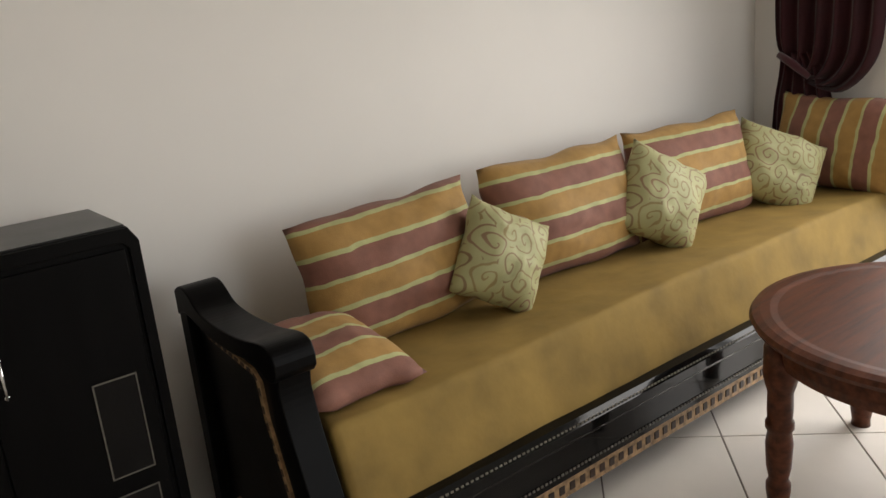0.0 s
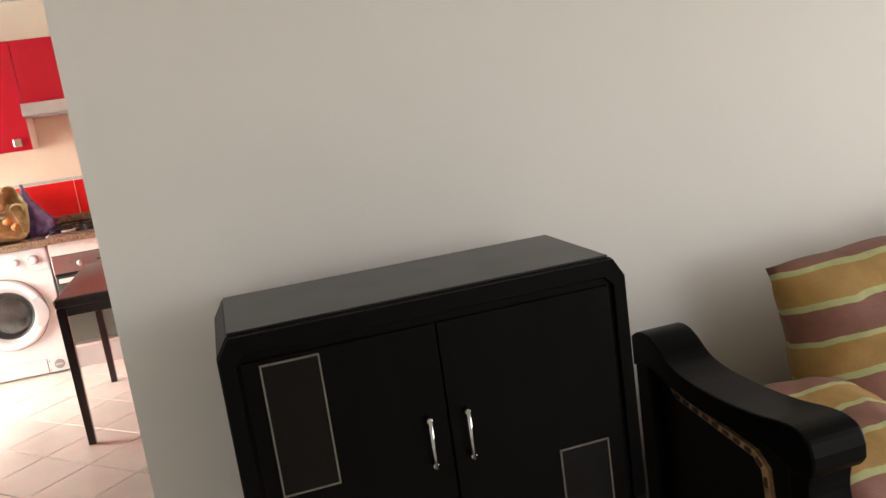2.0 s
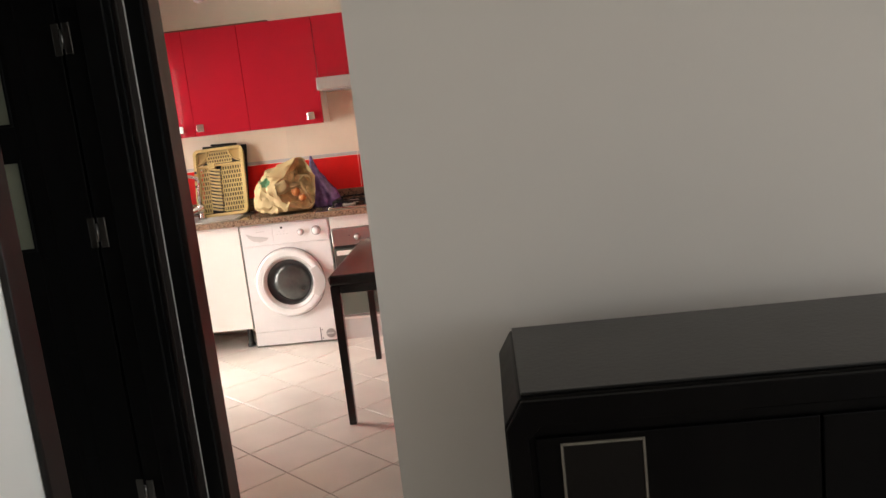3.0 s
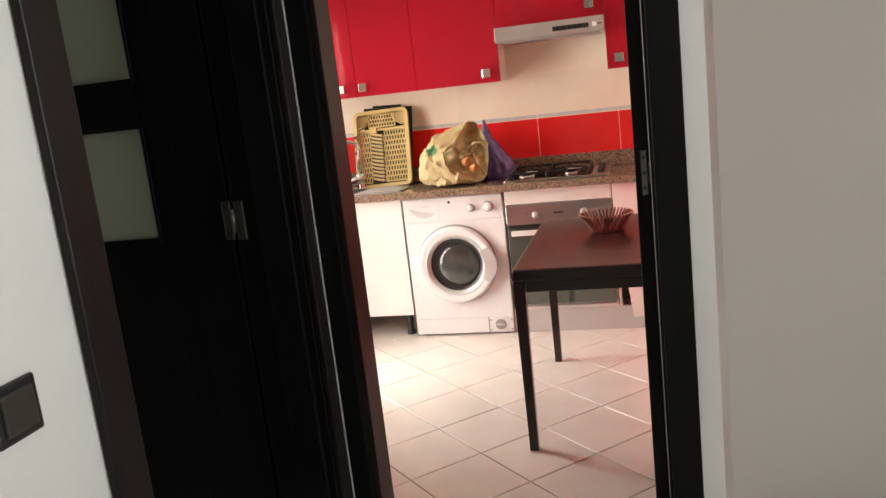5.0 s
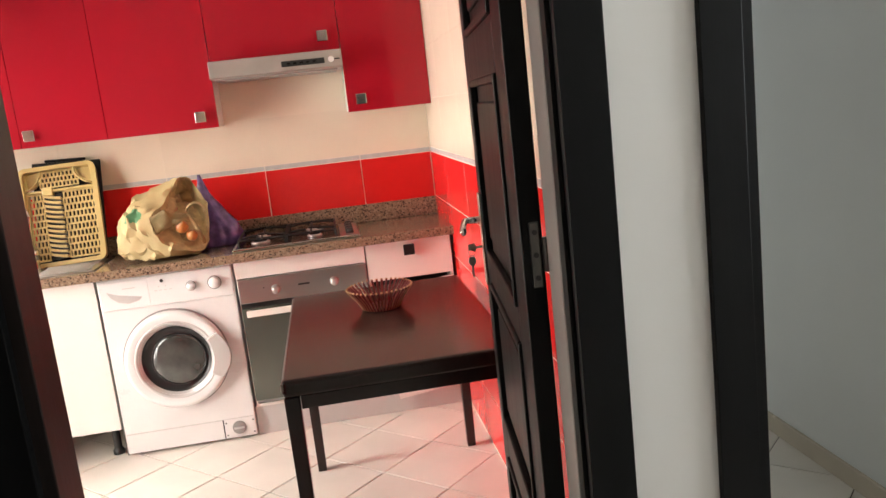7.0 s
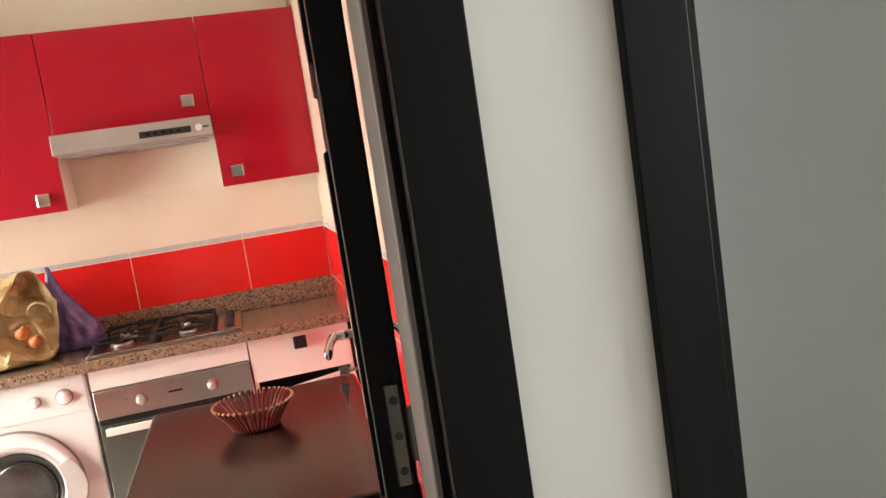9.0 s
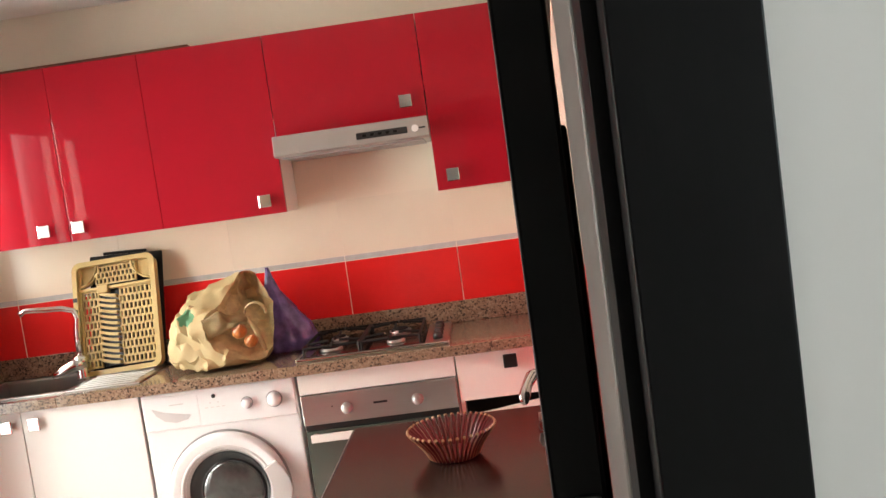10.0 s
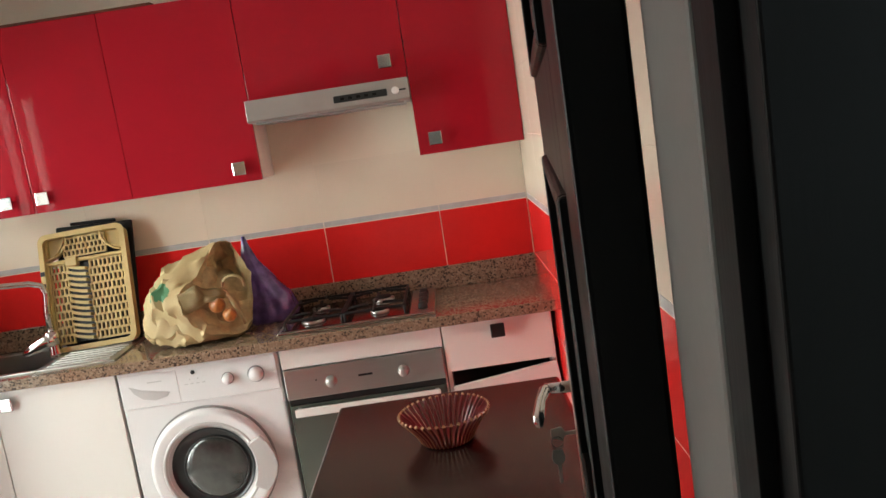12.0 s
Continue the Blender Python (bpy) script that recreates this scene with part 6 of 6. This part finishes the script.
# ---- tiles ----
def plate_mesh(name, w, d, h, mat, bev=0.0015):
    """A tile lying in x and z, facing -y, centred."""
    bm = bmesh.new()
    ys = (h, 0.0)
    o = [bm.verts.new((sx * w / 2, 0, sz * d / 2)) for sx, sz in ((-1, -1), (1, -1), (1, 1), (-1, 1))]
    e = [bm.verts.new((sx * w / 2, -h + bev, sz * d / 2)) for sx, sz in ((-1, -1), (1, -1), (1, 1), (-1, 1))]
    t = [bm.verts.new((sx * (w / 2 - bev), -h, sz * (d / 2 - bev))) for sx, sz in ((-1, -1), (1, -1), (1, 1), (-1, 1))]
    for i in range(4):
        j = (i + 1) % 4
        bm.faces.new((o[i], o[j], e[j], e[i]))
        bm.faces.new((e[i], e[j], t[j], t[i]))
    bm.faces.new(t)
    bmesh.ops.recalc_face_normals(bm, faces=bm.faces)
    me = bpy.data.meshes.new(name)
    bm.to_mesh(me)
    bm.free()
    me.materials.append(mat)
    return me


MESHES = {}


def tile_face(owner, a0, a1, z0, z1, place, step, origin, row_h, mat, holes=(), rows=None):
    """Tiles over a stretch of wall; place(a, z) gives the pose of a tile's centre."""
    zrows = rows or []
    if not rows:
        z = z0
        while z < z1 - 0.01:
            zrows.append((z, min(z + row_h, z1)))
            z += row_h
    for r0, r1 in zrows:
        k = math.floor((a0 - origin) / step)
        while origin + k * step < a1 - 0.005:
            p, q = max(a0, origin + k * step), min(a1, origin + (k + 1) * step)
            k += 1
            if q - p < 0.01 or any(p < h1 - 0.02 and q > h0 + 0.02 and r0 < g1 - 0.02 and r1 > g0 + 0.02 for h0, h1, g0, g1 in holes):
                continue
            key = (round(q - p, 3), round(r1 - r0, 3), mat.name)
            if key not in MESHES:
                gap = 0.0006 if mat is BEIGE_TILE else 0.0034
                MESHES[key] = plate_mesh("tile", q - p - gap, r1 - r0 - gap, 0.0036, mat, gap / 4)
            ob = new("tile", MESHES[key])
            ob.parent = owner
            ob.matrix_world = place((p + q) / 2, (r0 + r1) / 2)


def tiled_wall(name, label, bed_box, place, a0, a1, step, origin, red_rows, beige_rows, holes=()):
    w = whole(name, box(*bed_box), GROUT, (0, 0, 0), label, "wall tiles", kind="structure")
    tile_face(w, a0, a1, 0, 0, place, step, origin, 0, RED_TILE, holes, red_rows)
    tile_face(w, a0, a1, 0, 0, place, step, origin, 0, LINER, holes, [(1.217, 1.242)])
    tile_face(w, a0, a1, 0, 0, place, step, origin, 0, BEIGE_TILE, holes, beige_rows)


low_rows = [(0.006, 0.246), (0.246, 0.492), (0.492, 0.738), (0.738, 0.986), (0.986, 1.217)]
tiled_wall("tiles_north", "red and beige glazed wall tiles behind the worktop", (-2.604, -0.151, 6.624, 6.6299, 0.02, 1.74), lambda a, z: pose(a, 6.626, z), -2.604, -0.158, 0.486, -0.525, [(0.90, 1.217)], [(1.242, 1.48), (1.48, 1.735)])
tiled_wall("tiles_east", "red and beige glazed tiles on the kitchen side wall", (-0.156, -0.1501, 3.652, 6.616, 0.0, 2.40), lambda a, z: pose(-0.154, a, z, 0, 0, -90), 3.652, 6.616, 0.486, 6.616, low_rows, [(1.242, 1.488), (1.488, 1.734), (1.734, 1.98), (1.98, 2.226), (2.226, 2.40)])
tiled_wall("tiles_south", "red and beige glazed tiles beside the kitchen door", (-2.60, -1.27, 3.6451, 3.651, 0.0, 2.0), lambda a, z: pose(a, 3.649, z, 0, 0, 180), -2.60, -1.27, 0.486, -2.6, low_rows, [(1.242, 1.488), (1.488, 1.734), (1.734, 1.98)])
west = whole("tiles_west", box(-2.6049, -2.599, 5.845, 6.62, 0.0, 1.125), GROUT, (0, 0, 0), "red glazed tiles below the kitchen window", "wall tiles", kind="structure")
tile_face(west, 5.845, 6.615, 0, 0, lambda a, z: pose(-2.601, a, z, 0, 0, 90), 0.486, 6.33, 0, RED_TILE, (), [(0.006, 0.246), (0.246, 0.492), (0.492, 0.738), (0.738, 0.93), (0.93, 1.122)])
west2 = whole("tiles_west", box(-2.6049, -2.599, 3.66, 4.975, 0.0, 1.99), GROUT, (0, 0, 0), "red and beige glazed tiles beside the balcony door", "wall tiles", kind="structure")
tile_face(west2, 3.66, 4.975, 0, 0, lambda a, z: pose(-2.601, a, z, 0, 0, 90), 0.486, 3.74, 0, RED_TILE, (), low_rows)
tile_face(west2, 3.66, 4.975, 0, 0, lambda a, z: pose(-2.601, a, z, 0, 0, 90), 0.486, 3.74, 0, BEIGE_TILE, (), [(1.242, 1.488), (1.488, 1.734), (1.734, 1.98)])


def floor_tiles():
    """Square tiles at 45 degrees; whole ones near the walk are parts, the rest and the cut ones are joined."""
    g = 0.0026
    # a stretch of floor, the tile's side, and the middle of one tile
    rects = [((-1.40, 4.0, -2.0, 2.33), 0.440, 2.676, 1.403), ((-1.40, 4.0, 2.33, 3.62), 0.330, -0.873, 5.072), ((-2.60, -1.40, 1.75, 3.55), 0.330, -0.873, 5.072), ((-2.605, -0.15, 3.62, 6.63), 0.330, -0.873, 5.072), ((-0.15, 4.0, 3.62, 8.9), 0.330, -0.873, 5.072)]

    def clip(poly, axis, limit, keep_low):
        out = []
        for i in range(len(poly)):
            p, q = poly[i], poly[(i + 1) % len(poly)]
            a = (p[axis] <= limit) == keep_low or p[axis] == limit
            b = (q[axis] <= limit) == keep_low or q[axis] == limit
            if a:
                out.append(p)
            if a != b:
                t = (limit - p[axis]) / (q[axis] - p[axis])
                out.append((p[0] + t * (q[0] - p[0]), p[1] + t * (q[1] - p[1])))
        return out

    def tile_mesh(half):
        me = bpy.data.meshes.new("floor_tile")
        b = 0.0015
        vs = [(-half, 0, -0.004), (0, -half, -0.004), (half, 0, -0.004), (0, half, -0.004)]
        vs += [(x, y, -b) for x, y, _ in vs[:4]] + [(x * (1 - b / half * 1.4), y * (1 - b / half * 1.4), 0) for x, y, _ in vs[:4]]
        fs = []
        for i in range(4):
            j = (i + 1) % 4
            fs += [(i, j, 4 + j, 4 + i), (4 + i, 4 + j, 8 + j, 8 + i)]
        fs.append((8, 9, 10, 11))
        me.from_pydata(vs, [], fs)
        me.materials.append(FLOOR_TILE)
        return me

    plates = {}
    verts, faces, count = [], [], 0
    for (x0, x1, y0, y1), side, mx, my in rects:
        d = side * math.sqrt(0.5)
        half = d - g * 1.414
        if side not in plates:
            plates[side] = tile_mesh(half)
        for i in range(-40, 41):
            for j in range(-60, 61):
                if (i + j) % 2:
                    continue
                cx, cy = mx + i * d, my + j * d
                if cx < x0 - d or cx > x1 + d or cy < y0 - d or cy > y1 + d:
                    continue
                poly = [(cx - half, cy), (cx, cy - half), (cx + half, cy), (cx, cy + half)]
                full = cx - half > x0 and cx + half < x1 and cy - half > y0 and cy + half < y1
                if full and count < 290 and cx < 0.95 and cy > 2.2 or full and count < 290 and 1.3 < cx < 3.1 and 0.2 < cy < 1.7:
                    ob = new("floor_tile", plates[side])
                    ob.parent = floor
                    ob.location = (cx, cy, 0)
                    count += 1
                    continue
                for axis, limit, low in ((0, x0, False), (0, x1, True), (1, y0, False), (1, y1, True)):
                    if poly:
                        poly = clip(poly, axis, limit, low)
                if len(poly) < 3:
                    continue
                n = len(verts)
                k = len(poly)
                verts += [(x, y, 0) for x, y in poly] + [(x, y, -0.004) for x, y in poly]
                faces.append(tuple(range(n, n + k)))
                for a in range(k):
                    faces.append((n + (a + 1) % k, n + a, n + k + a, n + k + (a + 1) % k))
    rest = bpy.data.meshes.new("floor_tiles_rest")
    rest.from_pydata(verts, [], faces)
    rest.materials.append(FLOOR_TILE)
    ob = new("floor_tiles_rest", rest)
    ob.parent = floor
    tagged(ob, kind="stuff")


floor_tiles()
